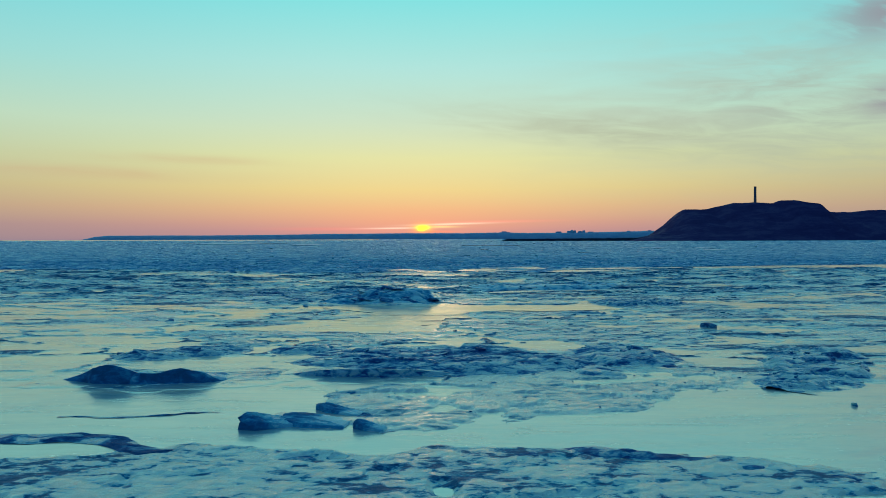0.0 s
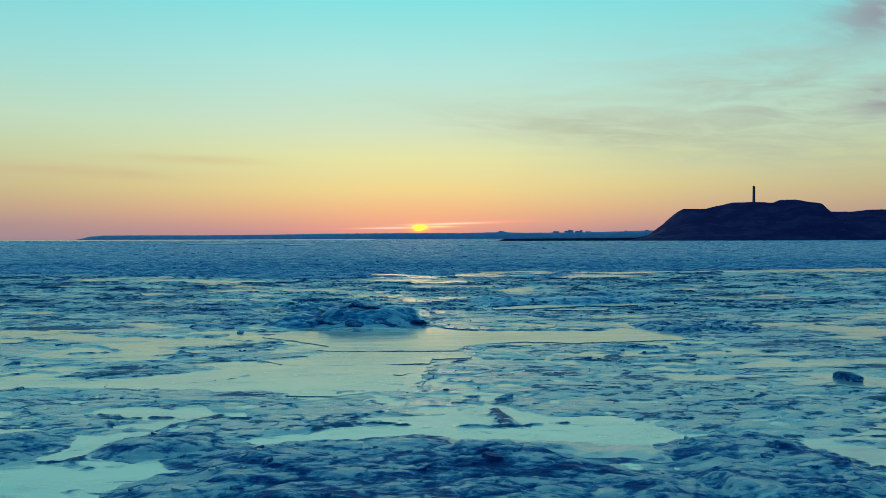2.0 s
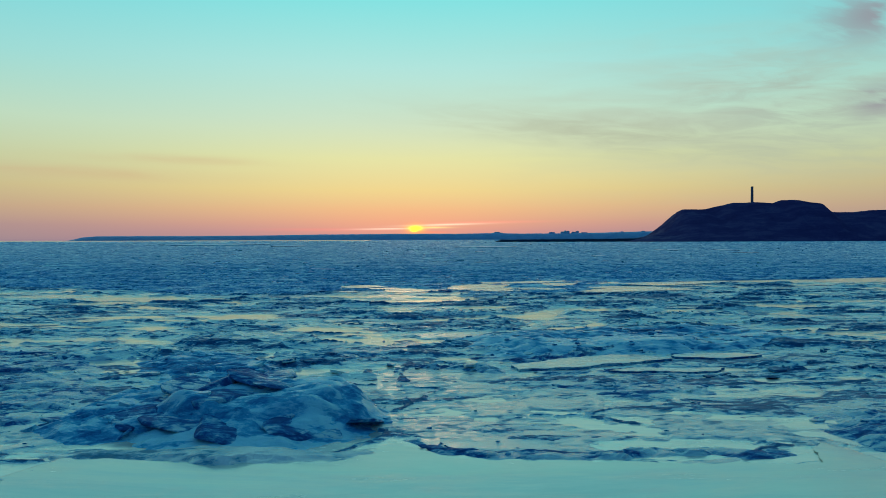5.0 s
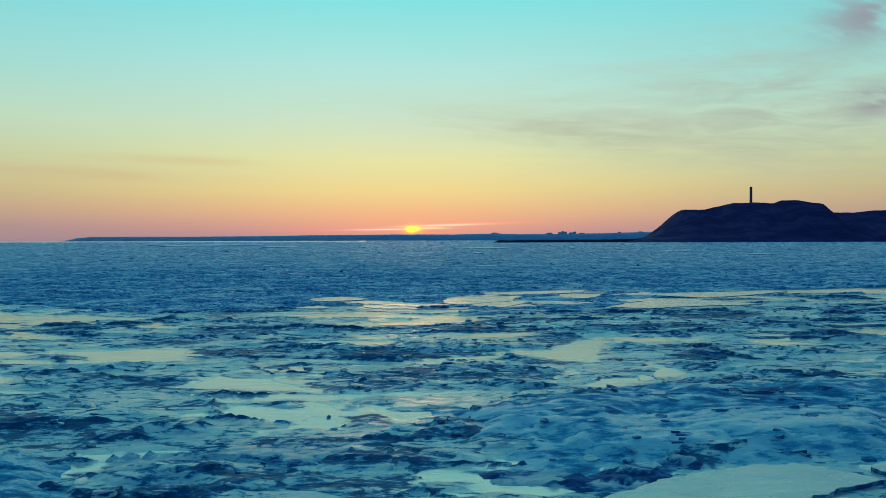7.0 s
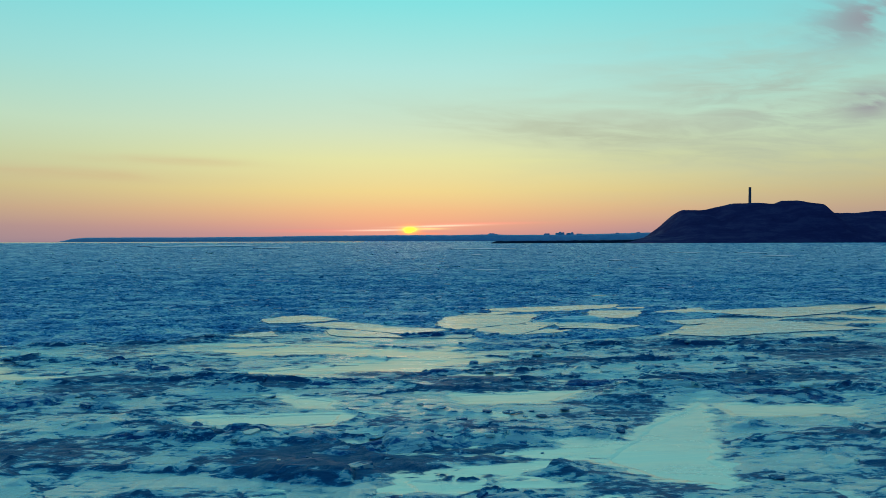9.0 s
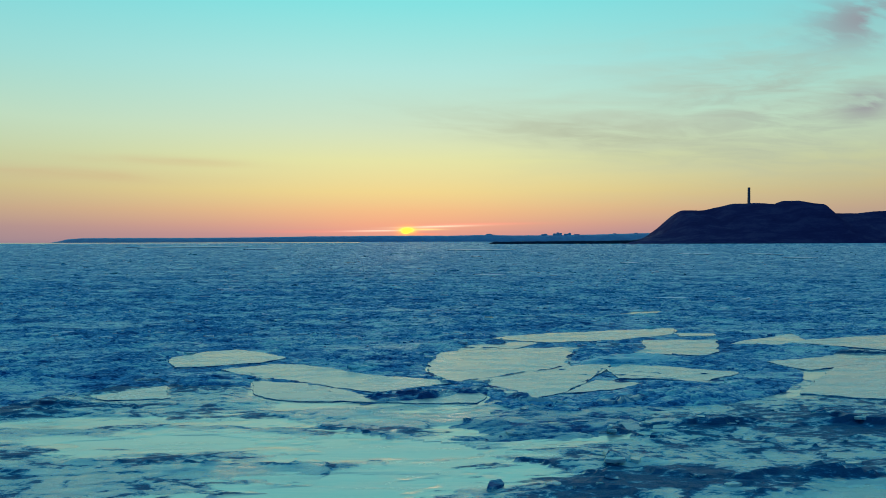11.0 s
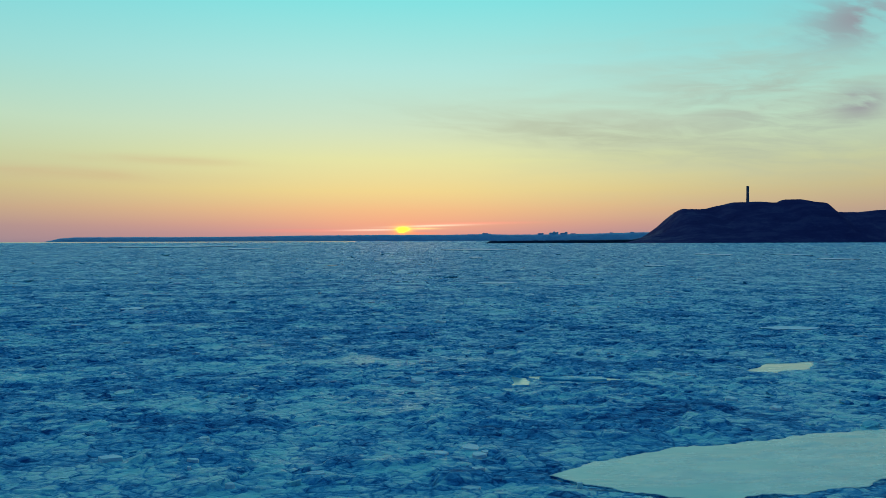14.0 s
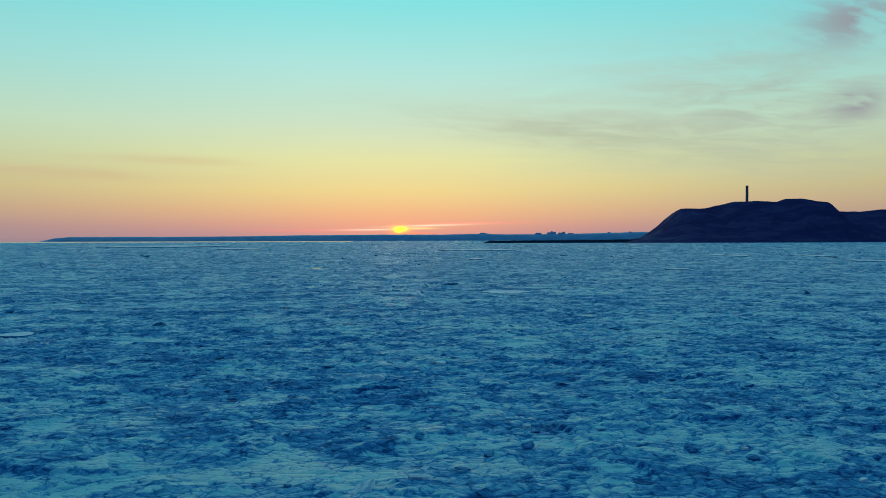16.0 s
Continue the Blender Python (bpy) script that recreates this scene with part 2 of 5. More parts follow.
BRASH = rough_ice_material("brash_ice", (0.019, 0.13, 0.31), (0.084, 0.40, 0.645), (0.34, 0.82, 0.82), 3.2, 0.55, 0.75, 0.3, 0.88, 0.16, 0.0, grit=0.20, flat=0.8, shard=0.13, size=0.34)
MOUND = rough_ice_material("mound_ice", (0.026, 0.22, 0.42), (0.070, 0.46, 0.62), (0.32, 0.76, 0.80), 1.6, 0.5, 0.6, 0.5, 1.1, 0.08, ior=1.5, grit=0.36, shard=0.12, size=1.1)
# matte white for snow, and for sky glints painted onto far ice
SNOW_GLINT = rough_ice_material("snow_and_glint", (0.62, 0.74, 0.76), (0.82, 0.90, 0.88), (0.95, 0.97, 0.94), 3.0, 0.8, 0.5, 0.2, 1.0, ragged=0.0, shard=0.0)
SLAG = rough_ice_material("slag", (0.050, 0.036, 0.110), (0.062, 0.045, 0.132), (0.076, 0.055, 0.150), 0.03, 0.95, 0.12, 0.1, ragged=0.0, shard=0.0)
# distance haze is mixed into the pale blue of far shore and buildings
HAZED_LAND = rough_ice_material("hazed_land", (0.46, 0.60, 0.68), (0.54, 0.67, 0.74), (0.60, 0.72, 0.78), 0.02, 0.95, 0.2, 0.1, ragged=0.0, shard=0.0)
BRICK = rough_ice_material("chimney_brick", (0.16, 0.10, 0.14), (0.20, 0.13, 0.16), (0.24, 0.16, 0.18), 0.2, 0.9, 0.2, 0.1, ragged=0.0, shard=0.0)
STONE = rough_ice_material("dark_stone", (0.02, 0.03, 0.05), (0.03, 0.045, 0.07), (0.05, 0.06, 0.08), 0.3, 0.9, 0.4, 0.1, ragged=0.0, shard=0.0)


# ------------------------------------------------------------------ noise on arrays
def rnd(ix, iy, seed):
    h = (ix.astype(np.int64) * 374761393 + iy.astype(np.int64) * 668265263 + seed * 974634777) & 0xFFFFFFFF
    h = ((h ^ (h >> 13)) * 1274126177) & 0xFFFFFFFF
    return ((h ^ (h >> 16)) & 0xFFFFFF) / float(0xFFFFFF)


def vnoise(x, y, seed):
    ix, iy = np.floor(x), np.floor(y)
    fx, fy = x - ix, y - iy
    fx, fy = fx * fx * (3 - 2 * fx), fy * fy * (3 - 2 * fy)
    a, b = rnd(ix, iy, seed), rnd(ix + 1, iy, seed)
    c, d = rnd(ix, iy + 1, seed), rnd(ix + 1, iy + 1, seed)
    return (a * (1 - fx) + b * fx) * (1 - fy) + (c * (1 - fx) + d * fx) * fy


def fbm(x, y, seed, octaves=4):
    total, amp, norm = 0, 1.0, 0.0
    for k in range(octaves):
        total = total + amp * vnoise(x * 2 ** k, y * 2 ** k, seed + 17 * k)
        norm += amp
        amp *= 0.5
    return total / norm


def lumps_of(x, y, seed, octaves=3):
    """Rounded lumps 0..1 with sharp creases between them."""
    total, amp, norm = 0, 1.0, 0.0
    for k in range(octaves):
        q = 2.1 ** k
        total = total + amp * np.minimum(1.0, np.abs(2 * fbm(x * q * 1.7, y * q * 1.7, seed + 29 * k, 2) - 1) * 2.2)
        norm += amp
        amp *= 0.5
    return total / norm


def slabs(x, y, cell, seed, tilt=0.5, rare=1.0):
    """Heights 0..1 of tipped ice pieces, and how near each place is to a joint between two pieces (0 at the joint), and each piece's own tone."""
    gx, gy = x / cell, y / cell
    bx, by = np.floor(gx), np.floor(gy)
    near = np.full(x.shape, 9.0)
    second = np.full(x.shape, 9.0)
    value = np.zeros(x.shape)
    tone = np.zeros(x.shape)
    for i in (-1, 0, 1):
        for j in (-1, 0, 1):
            cx, cy = bx + i, by + j
            px, py = cx + 0.1 + 0.8 * rnd(cx, cy, seed), cy + 0.1 + 0.8 * rnd(cx, cy, seed + 1)
            dx, dy = gx - px, gy - py
            d = np.hypot(dx, dy)
            h = rnd(cx, cy, seed + 2) ** rare + tilt * (dx * (rnd(cx, cy, seed + 3) - 0.5) + dy * (rnd(cx, cy, seed + 4) - 0.5)) * 2
            closer = d < near
            tone = np.where(closer, rnd(cx, cy, seed + 5), tone)
            second = np.where(closer, near, np.minimum(second, d))
            value = np.where(closer, h, value)
            near = np.where(closer, d, near)
    return np.clip(value, 0, 1.3), second - near, tone


def ease(x, lo, hi):
    q = np.clip((x - lo) / (hi - lo), 0, 1)
    return q * q * (3 - 2 * q)


def outline_distance(x, y, corners):
    """Metres inside (+) or outside (-) an outline."""
    far = np.full(x.shape, 1e9)
    inside = np.zeros(x.shape, bool)
    for (ax, ay), (bx, by) in zip(corners, corners[1:] + corners[:1]):
        ex, ey = bx - ax, by - ay
        k = np.clip(((x - ax) * ex + (y - ay) * ey) / (ex * ex + ey * ey + 1e-9), 0, 1)
        far = np.minimum(far, np.hypot(x - ax - k * ex, y - ay - k * ey))
        crosses = (ay > y) != (by > y)
        inside ^= crosses & (x < ex * (y - ay) / (ey if abs(ey) > 1e-9 else 1e-9) + ax)
    return np.where(inside, far, -far)


# ------------------------------------------------------------------ mesh helpers
def mark(me, tone, edge=2.0):
    """Writes how light the ice is (tone) and how far inside its cover each corner lies, in metres (edge)."""
    n = len(me.vertices)
    for name, value in (("tone", tone), ("edge", edge)):
        me.attributes.new(name, "FLOAT", "POINT").data.foreach_set("value", np.broadcast_to(np.asarray(value, np.float32), n).copy())


def mesh_of(name, verts, quads, mat, tone=None, flat=True, edge=2.0):
    me = bpy.data.meshes.new(name)
    me.vertices.add(len(verts))
    me.vertices.foreach_set("co", np.asarray(verts, np.float32).ravel())
    n = len(quads)
    me.loops.add(4 * n)
    me.polygons.add(n)
    me.loops.foreach_set("vertex_index", np.asarray(quads, np.int32).ravel())
    me.polygons.foreach_set("loop_start", np.arange(0, 4 * n, 4, dtype=np.int32))
    me.update(calc_edges=True)
    if flat:
        me.shade_flat()
    else:
        me.shade_smooth()
    if tone is not None:
        mark(me, tone, edge)
    me.materials.append(mat)
    return me


def sheet(name, X, Y, Z, keep, mat, origin=(0, 0), tone=None, edge=None, flat=False):
    """A relief from a grid of places; only the cells marked in keep are built."""
    rows, cols = X.shape
    idx = np.arange(rows * cols).reshape(rows, cols)
    q = np.stack([idx[:-1, :-1], idx[:-1, 1:], idx[1:, 1:], idx[1:, :-1]], -1)
    cell = keep[:-1, :-1] | keep[:-1, 1:] | keep[1:, 1:] | keep[1:, :-1]
    q = q[cell]
    used, q = np.unique(q, return_inverse=True)
    v = np.stack([X.ravel() - origin[0], Y.ravel() - origin[1], Z.ravel()], -1)[used]
    tone = np.full(len(used), 0.5) if tone is None else tone.ravel()[used]
    edge = 2.0 if edge is None else edge.ravel()[used]
    ob = new(name, mesh_of(name, v, q.reshape(-1, 4), mat, tone, flat, edge))
    ob.location = (*origin, 0)
    return ob


def plates(rng, x, y, z, wide, deep, thick, lean, tone):
    """Corners and faces of many thin six-sided ice pieces, each tipped a little its own way."""
    n = len(x)
    k = np.arange(6)
    a = 2 * math.pi * (k[None, :] + rng.uniform(-0.32, 0.32, (n, 6))) / 6 + rng.uniform(0, 6.28, (n, 1))
    r = rng.uniform(0.72, 1.12, (n, 6))
    px, py = r * np.cos(a) * wide[:, None] / 2, r * np.sin(a) * deep[:, None] / 2
    tx, ty = rng.normal(0, 1, (n, 1)) * lean[:, None], rng.normal(0, 1, (n, 1)) * lean[:, None]
    pz = px * tx + py * ty + z[:, None]
    top = np.stack([x[:, None] + px * 0.94, y[:, None] + py * 0.94, pz + thick[:, None]], -1)
    low = np.stack([x[:, None] + px, y[:, None] + py, pz - 0.06], -1)
    v = np.concatenate([top, low], 1).reshape(-1, 3)
    f = [(0, 1, 2, 3), (0, 3, 4, 5)] + [(6 + i, 6 + (i + 1) % 6, (i + 1) % 6, i) for i in range(6)]
    q = (np.array(f)[None] + 12 * np.arange(n)[:, None, None]).reshape(-1, 4)
    return v, q, np.repeat(tone, 12)


def scatter(name, label, rng, x, y, z, size, thick, lean, mat, parent=None, spread=0.5):
    """Many small ice pieces joined into one mesh."""
    n = len(x)
    wide = size * rng.lognormal(0, spread, n)
    deep = wide * rng.uniform(0.45, 0.95, n)
    hard = rng.uniform(0, 1, n) ** 2
    v, q, tone = plates(rng, x, y, z, wide, deep, thick * (0.35 + 1.3 * hard), lean * (0.4 + 2.2 * hard ** 2), rng.uniform(0.25, 0.95, n))
    if parent:
        v = v - np.array([parent.location.x, parent.location.y, 0])
    ob = new(name, mesh_of(name, v, q, mat, tone))
    ob.parent = parent
    return tagged(ob, label, kind="stuff")


def part(name, bm, mat, parent, label="", tone=0.5):
    me = bpy.data.meshes.new(name)
    bm.to_mesh(me)
    bm.free()
    mark(me, tone)
    me.materials.append(mat)
    ob = new(name, me)
    ob.parent = parent
    return tagged(ob, label)


# ------------------------------------------------------------------ plan: smooth plates and open spots
FLOES = {}


def plate(kind, *corners):
    FLOES[kind] = list(corners)


plate("long", (-8.3, 52.9), (-10.3, 54.2), (-8.6, 57.2), (-5.6, 56.3), (-1.6, 56.2), (0.2, 57.9), (1.7, 56.5), (11.6, 55.9), (12.8, 57.6), (15.4, 52.8), (8.3, 51.5), (5.1, 52.1), (2.4, 50.9), (1.8, 50.4), (2.0, 49.2), (-5.0, 49.2), (-6.0, 49.5), (-5.7, 50.8))
plate("step", (-6.4, 45.3), (-7.8, 46.4), (-5.7, 48.0), (-5.4, 49.0), (1.8, 48.9), (2.2, 47.3), (0.3, 47.0), (-0.1, 45.8), (-2.7, 45.6))
plate("low", (-13.3, 42.0), (-9.6, 44.6), (-8.8, 45.6), (-7.4, 46.3), (-0.2, 45.3), (0.1, 43.9), (-0.8, 40.3), (-3.8, 39.7), (-8.7, 40.0), (-12.7, 41.2))
plate("tipped", (4.9, 68.8), (7.7, 70.4), (9.9, 71.3), (11.5, 71.5), (13.1, 70.3), (9.8, 69.0), (7.8, 68.3), (5.3, 67.9))
plate("wedge", (9.3, 67.6), (10.5, 68.2), (12.1, 68.1), (14.6, 68.2), (13.9, 67.4), (11.9, 67.3))
plate("strip", (13.3, 71.2), (14.3, 71.7), (16.8, 71.9), (18.0, 71.2), (15.9, 70.4), (13.4, 70.7))
plate("oval", (-10.2, 118.3), (-10.6, 119.5), (-9.6, 121.4), (-7.9, 122.1), (-5.7, 120.6), (-4.5, 119.4), (-5.5, 118.1), (-7.1, 117.5), (-9.3, 116.9))
plate("blade", (-7.1, 116.5), (-4.6, 117.9), (-3.1, 117.5), (0.4, 115.0), (3.9, 113.8), (3.9, 113.1), (2.3, 112.5), (0.9, 111.7), (0.3, 111.8), (-3.3, 114.1), (-4.7, 114.6))
plate("great", (2.7, 116.4), (3.5, 120.7), (5.6, 121.5), (11.0, 122.2), (10.8, 120.4), (9.8, 117.5), (9.8, 116.5), (6.6, 114.2), (5.0, 113.5), (3.7, 113.6), (3.1, 114.9))
plate("sliver", (4.6, 121.1), (5.0, 122.8), (9.0, 124.2), (9.4, 123.6), (8.1, 122.0))
plate("back", (6.8, 125.5), (8.1, 126.5), (10.6, 127.5), (15.0, 128.6), (20.1, 129.6), (19.2, 127.2), (15.0, 124.8), (10.5, 123.8), (8.3, 124.6))
plate("square", (16.0, 124.5), (20.6, 124.6), (18.8, 120.1), (17.2, 119.2), (14.6, 119.8), (15.1, 121.2))
plate("front", (5.5, 113.8), (10.2, 116.8), (11.9, 117.1), (11.2, 115.5), (10.2, 114.1), (8.5, 111.5), (7.1, 110.3), (6.1, 111.2), (5.5, 112.4))
plate("tongue", (11.4, 115.8), (12.4, 116.9), (14.5, 116.3), (17.3, 114.9), (16.5, 114.1), (15.0, 113.2), (11.4, 113.8))
plate("apron", (-4.9, 113.9), (-2.6, 113.5), (0.3, 111.3), (1.2, 110.9), (3.8, 112.0), (5.0, 111.9), (5.2, 110.8), (4.8, 109.8), (-3.0, 110.4), (-4.3, 111.9))
plate("chip", (8.3, 111.1), (10.2, 113.6), (12.2, 113.0), (10.5, 111.8))
plate("shard", (19.2, 127.2), (21.5, 127.1), (21.3, 126.2), (19.0, 125.7))
plate("outer", (20.6, 122.9), (26.6, 126.8), (25.9, 124.1), (23.3, 122.4))
plate("wide", (17.8, 110.9), (24.3, 117.9), (28.5, 117.1), (32.3, 112.7), (25.0, 111.1), (20.8, 109.7))
plate("small", (20.0, 117.4), (24.4, 118.8), (24.7, 116.9), (20.6, 115.1))
plate("far", (23.8, 123.6), (33.7, 126.1), (42.4, 126.6), (35.8, 121.9), (29.8, 119.3), (26.0, 122.3))
plate("left", (-10.5, 111.5), (-8.4, 113.2), (-7.3, 111.1), (-9.6, 110.7))
FLOE_TOP = {"long": 0.04, "step": 0.034, "low": 0.026, "tipped": 0.11, "wedge": 0.08, "strip": 0.09}
OPEN = []


def pool(*corners):
    OPEN.append(list(corners))


pool((7.0, 87.8), (9.7, 91.2), (12.8, 94.4), (11.7, 91.1), (10.2, 87.7), (10.4, 85.8), (8.3, 86.5))
pool((9.7, 86.4), (12.5, 85.6), (13.2, 83.2), (9.0, 80.8), (7.0, 81.5))
pool((-8.6, 81.0), (-7.9, 83.6), (-7.1, 84.4), (-6.2, 83.9), (-4.0, 81.7), (-2.6, 80.2), (-5.0, 80.6))
pool((-2.6, 76.0), (-2.7, 78.8), (-1.6, 78.2), (-1.0, 74.9))
pool((-1.5, 79.5), (4.5, 80.0), (3.3, 78.1), (0.6, 75.9))
pool((1.5, 87.0), (2.7, 86.5), (3.3, 84.6), (2.2, 85.3))
pool((-18.2, 78.7), (-14.5, 77.2), (-14.1, 76.1), (-16.5, 76.1))
pool((-19.3, 89.7), (-11.8, 90.7), (-10.8, 87.6), (-13.6, 86.3))
pool((-6.2, 92.6), (-0.6, 92.9), (-0.9, 91.5), (-4.7, 91.6))
pool((-3.5, 95.5), (-1.3, 94.8), (-1.3, 93.6), (-2.6, 93.7))
pool((13.1, 93.9), (18.1, 93.4), (17.1, 92.1), (12.8, 92.2))
pool((3.2, 95.3), (8.4, 96.0), (7.2, 94.4), (3.6, 94.2))
pool((7.2, 136.0), (7.6, 137.9), (8.3, 137.5), (8.1, 136.1))
pool((8.3, 138.0), (10.3, 138.0), (12.6, 137.2), (10.9, 136.4), (8.8, 136.9))
pool((18.8, 138.8), (21.1, 140.4), (23.6, 140.9), (22.1, 138.9), (19.9, 138.0))
pool((-23.6, 165.9), (-22.9, 168.8), (-22.0, 166.6))
pool((26.8, 151.7), (30.4, 152.9), (30.0, 151.7))
pool((11.8, 200.4), (16.4, 199.6), (15.5, 197.7))
pool((-4.5, 186.5), (-2.9, 186.4), (-3.0, 185.1))
pool((-22.3, 273.1), (-17.4, 268.7), (-18.0, 258.9))
# the long pale sheet in front of the brash
PALE = [(-20.7, 106.5), (-9.7, 109.8), (5.8, 110.3), (10.0, 104.6), (4.2, 100.7), (-1.3, 97.9), (-8.3, 98.4), (-12.7, 102.5), (-19.1, 104.1)]

PALE_LEFT = [(-52, 114), (-38, 111), (-27, 106.5), (-21, 105), (-20, 103.5), (-30, 103.5), (-50, 106)]


def warp(x, y, size, amount, seed):
    return x + amount * (fbm(x / size, y / size, seed) - 0.5) * 2, y + amount * (fbm(x / size, y / size, seed + 50) - 0.5) * 2


def clear_of(x, y, shapes, amount=0.25):
    """Metres of room to the nearest of some outlines (negative inside one)."""
    wx_, wy_ = warp(x, y, 0.9, amount, 900)
    room = np.full(x.shape, 50.0)
    for s in shapes:
        xs, ys = [c[0] for c in s], [c[1] for c in s]
        box = (x > min(xs) - 3) & (x < max(xs) + 3) & (y > min(ys) - 3) & (y < max(ys) + 3)
        if box.any():
            room[box] = np.minimum(room[box], -outline_distance(wx_[box], wy_[box], s))
    return room


# ------------------------------------------------------------------ the frozen sea
def frozen_sea():
    xs = np.concatenate([np.linspace(-4900, -200, 40), np.linspace(-180, 180, 90), np.linspace(200, 4900, 40)])
    ys = np.concatenate([np.linspace(-300, -10, 12), np.linspace(0, 240, 120), np.geomspace(250, 4900, 40)])
    X, Y = np.meshgrid(xs, ys)
    Z = 0.02 * (fbm(X * 0.15, Y * 0.15, 3) - 0.5) * (np.abs(X) < 150) * (Y < 200)
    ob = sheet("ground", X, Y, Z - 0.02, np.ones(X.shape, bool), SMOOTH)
    return tagged(ob, "smooth pale frozen sea reaching to the horizon", "sea ice", kind="structure")


frozen_sea()


def brash_edge(x):
    """Where the dark brash begins, in metres ahead, across the sea."""
    return np.interp(x, [-200, -45, -30, -22, -13, -10, -5, 0, 4, 6, 9, 14, 18, 25, 40, 63, 200],
                     [150, 119, 112, 107, 109, 113, 112.5, 111, 111, 109, 108, 109, 112, 120, 129, 134, 160])


def brash_mask(X, Y):
    """Metres inside the brash (+) and metres of room to the smooth plates in it."""
    d = Y - brash_edge(X) + 2.4 * (fbm(X / 6, Y / 4, 11) - 0.5)
    room = np.full(X.shape, 50.0)
    near = Y < 290
    room[near] = clear_of(X[near], Y[near], list(FLOES.values()) + OPEN, 0.22)
    d = np.minimum(d, room)
    return np.where((Y > 2300) & (X < -0.10 * Y), -1.0, d), room


def brash_height(X, Y):
    rough = fbm(X / 3.0, Y / 2.2, 41)
    return 0.02 + 0.05 * ease(rough, 0.3, 0.75)


def brash_calm(X, Y):
    return ease(fbm(X / 3.2, Y / 2.0, 45), 0.55, 0.63)


def brash_field():
    rows = [104.0]
    while rows[-1] < 4400:
        d = rows[-1] - 124
        rows.append(rows[-1] + max(0.12, 8.8e-5 * d * d))
    ys = np.array(rows)
    u = np.linspace(-1, 1, 640)[None, :]
    Y = np.repeat(ys[:, None], u.shape[1], 1)
    X = 3 + u * (34 + 0.45 * (Y - 104)) + u ** 3 * (56 + 0.36 * (Y - 104))
    step = np.maximum(0.15, 8.8e-5 * (Y - 124) ** 2)
    d, room = brash_mask(X, Y)
    bx, by = warp(X, Y, 1.6, 0.5, 21)
    bx, by = warp(bx, by, 0.4, 0.12, 23)
    small, joint, own = slabs(bx * 0.80, by, 0.50, 35, 1.1, 1.3)
    large, joint2, own2 = slabs(bx * 0.70, by, 1.30, 31, 1.0, 1.5)
    floe_, joint3, own3 = slabs(bx * 0.6, by, 3.8, 37, 0.5, 1.5)
    lump = lumps_of(X / 0.9, Y / 0.5, 25)
    far = ease(Y, 180, 330)
    calm = brash_calm(X, Y)
    z = brash_height(X, Y) + (0.07 + 0.04 * far) * small * ease(joint, 0.0, 0.08) * (1 - 0.75 * calm) + (0.10 + 0.08 * far) * large * ease(joint2, 0.0, 0.05) * (1 - 0.6 * calm)
    z = z + 0.04 * floe_ * ease(joint3, 0.0, 0.03) + 0.035 * lump * (1 - 0.6 * calm)
    z = z * (1 + 0.5 * ease(step, 0.4, 6))
    Z = np.where(d > 0, ease(d, 0, 0.15) * (0.35 + 0.65 * ease(room, 0.1, 1.2)) * np.maximum(z, 0.012), -0.06)
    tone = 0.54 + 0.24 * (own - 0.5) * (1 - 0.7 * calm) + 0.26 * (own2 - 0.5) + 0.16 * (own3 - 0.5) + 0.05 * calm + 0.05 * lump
    # joints darkened in tone, for shade too narrow for the mesh
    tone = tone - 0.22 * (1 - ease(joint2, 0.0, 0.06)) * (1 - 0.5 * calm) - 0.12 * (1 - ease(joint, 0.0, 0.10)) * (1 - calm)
    tone = tone + 0.10 * (ease(fbm(X / 9, Y / 3.5, 49), 0.40, 0.62) - 0.4) + 0.26 * ease(fbm(X / 2.6, Y / 1.5, 53), 0.60, 0.70)
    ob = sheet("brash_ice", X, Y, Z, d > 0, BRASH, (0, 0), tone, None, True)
    tagged(ob, "dark blue frozen brash ice with broken tipped pieces", "ice field", kind="stuff")
    rng = np.random.default_rng(5)
    for count, y0, y1, half, grow, size, thick, spread in (
            (3500, 107, 184, 30, 0.60, 0.40, 0.05, 0.45), (7000, 112, 420, 75, 0.62, 0.75, 0.07, 0.45), (4000, 330, 1500, 200, 0.68, 1.8, 0.10, 0.4)):
        v, u = rng.uniform(0, 1, count), rng.uniform(-1, 1, count)
        y = y0 + (y1 - y0) * v
        x = 3 + (half + grow * (y - y0)) * u
        inside, _ = brash_mask(x, y)
        fade = ease(1 - np.abs(u), 0, 0.25) * ease(1 - v, 0, 0.3)
        if size > 0.5:
            fade = fade * np.maximum(ease(y, 150, 190), ease(np.abs(x - 3), 25, 45))
        keep = (inside > 0.15) & (rng.uniform(0, 1, count) < fade * (1 - 0.6 * brash_calm(x, y)))
        x, y = x[keep], y[keep]
        scatter("brash_pieces", "thin tipped dark blue pieces of brash ice", rng, x, y, brash_height(x, y) * (1 + 0.8 * ease(y, 190, 330)) + 0.03, size, thick, 0.11, BRASH, ob, spread)
    v, u = rng.uniform(0, 1, 1400) ** 1.6, rng.uniform(-1, 1, 1400)
    y = 122 + 260 * v
    x = 3 + (26 + 0.6 * (y - 122)) * u
    keep = (fbm(x / 9, y / 4, 63) > 0.52) & (brash_mask(x, y)[0] > 0.3)
    x, y = x[keep], y[keep]
    scatter("snow_flecks", "small pale snow-covered pieces among blue brash", rng, x, y, brash_height(x, y) + 0.10 + 0.10 * ease(y, 150, 300), 0.42, 0.05, 0.06, SNOW_GLINT, ob, 0.5)
    return ob


BRASH_FIELD = brash_field()


# ------------------------------------------------------------------ rubble field between the plates
ZONES = []


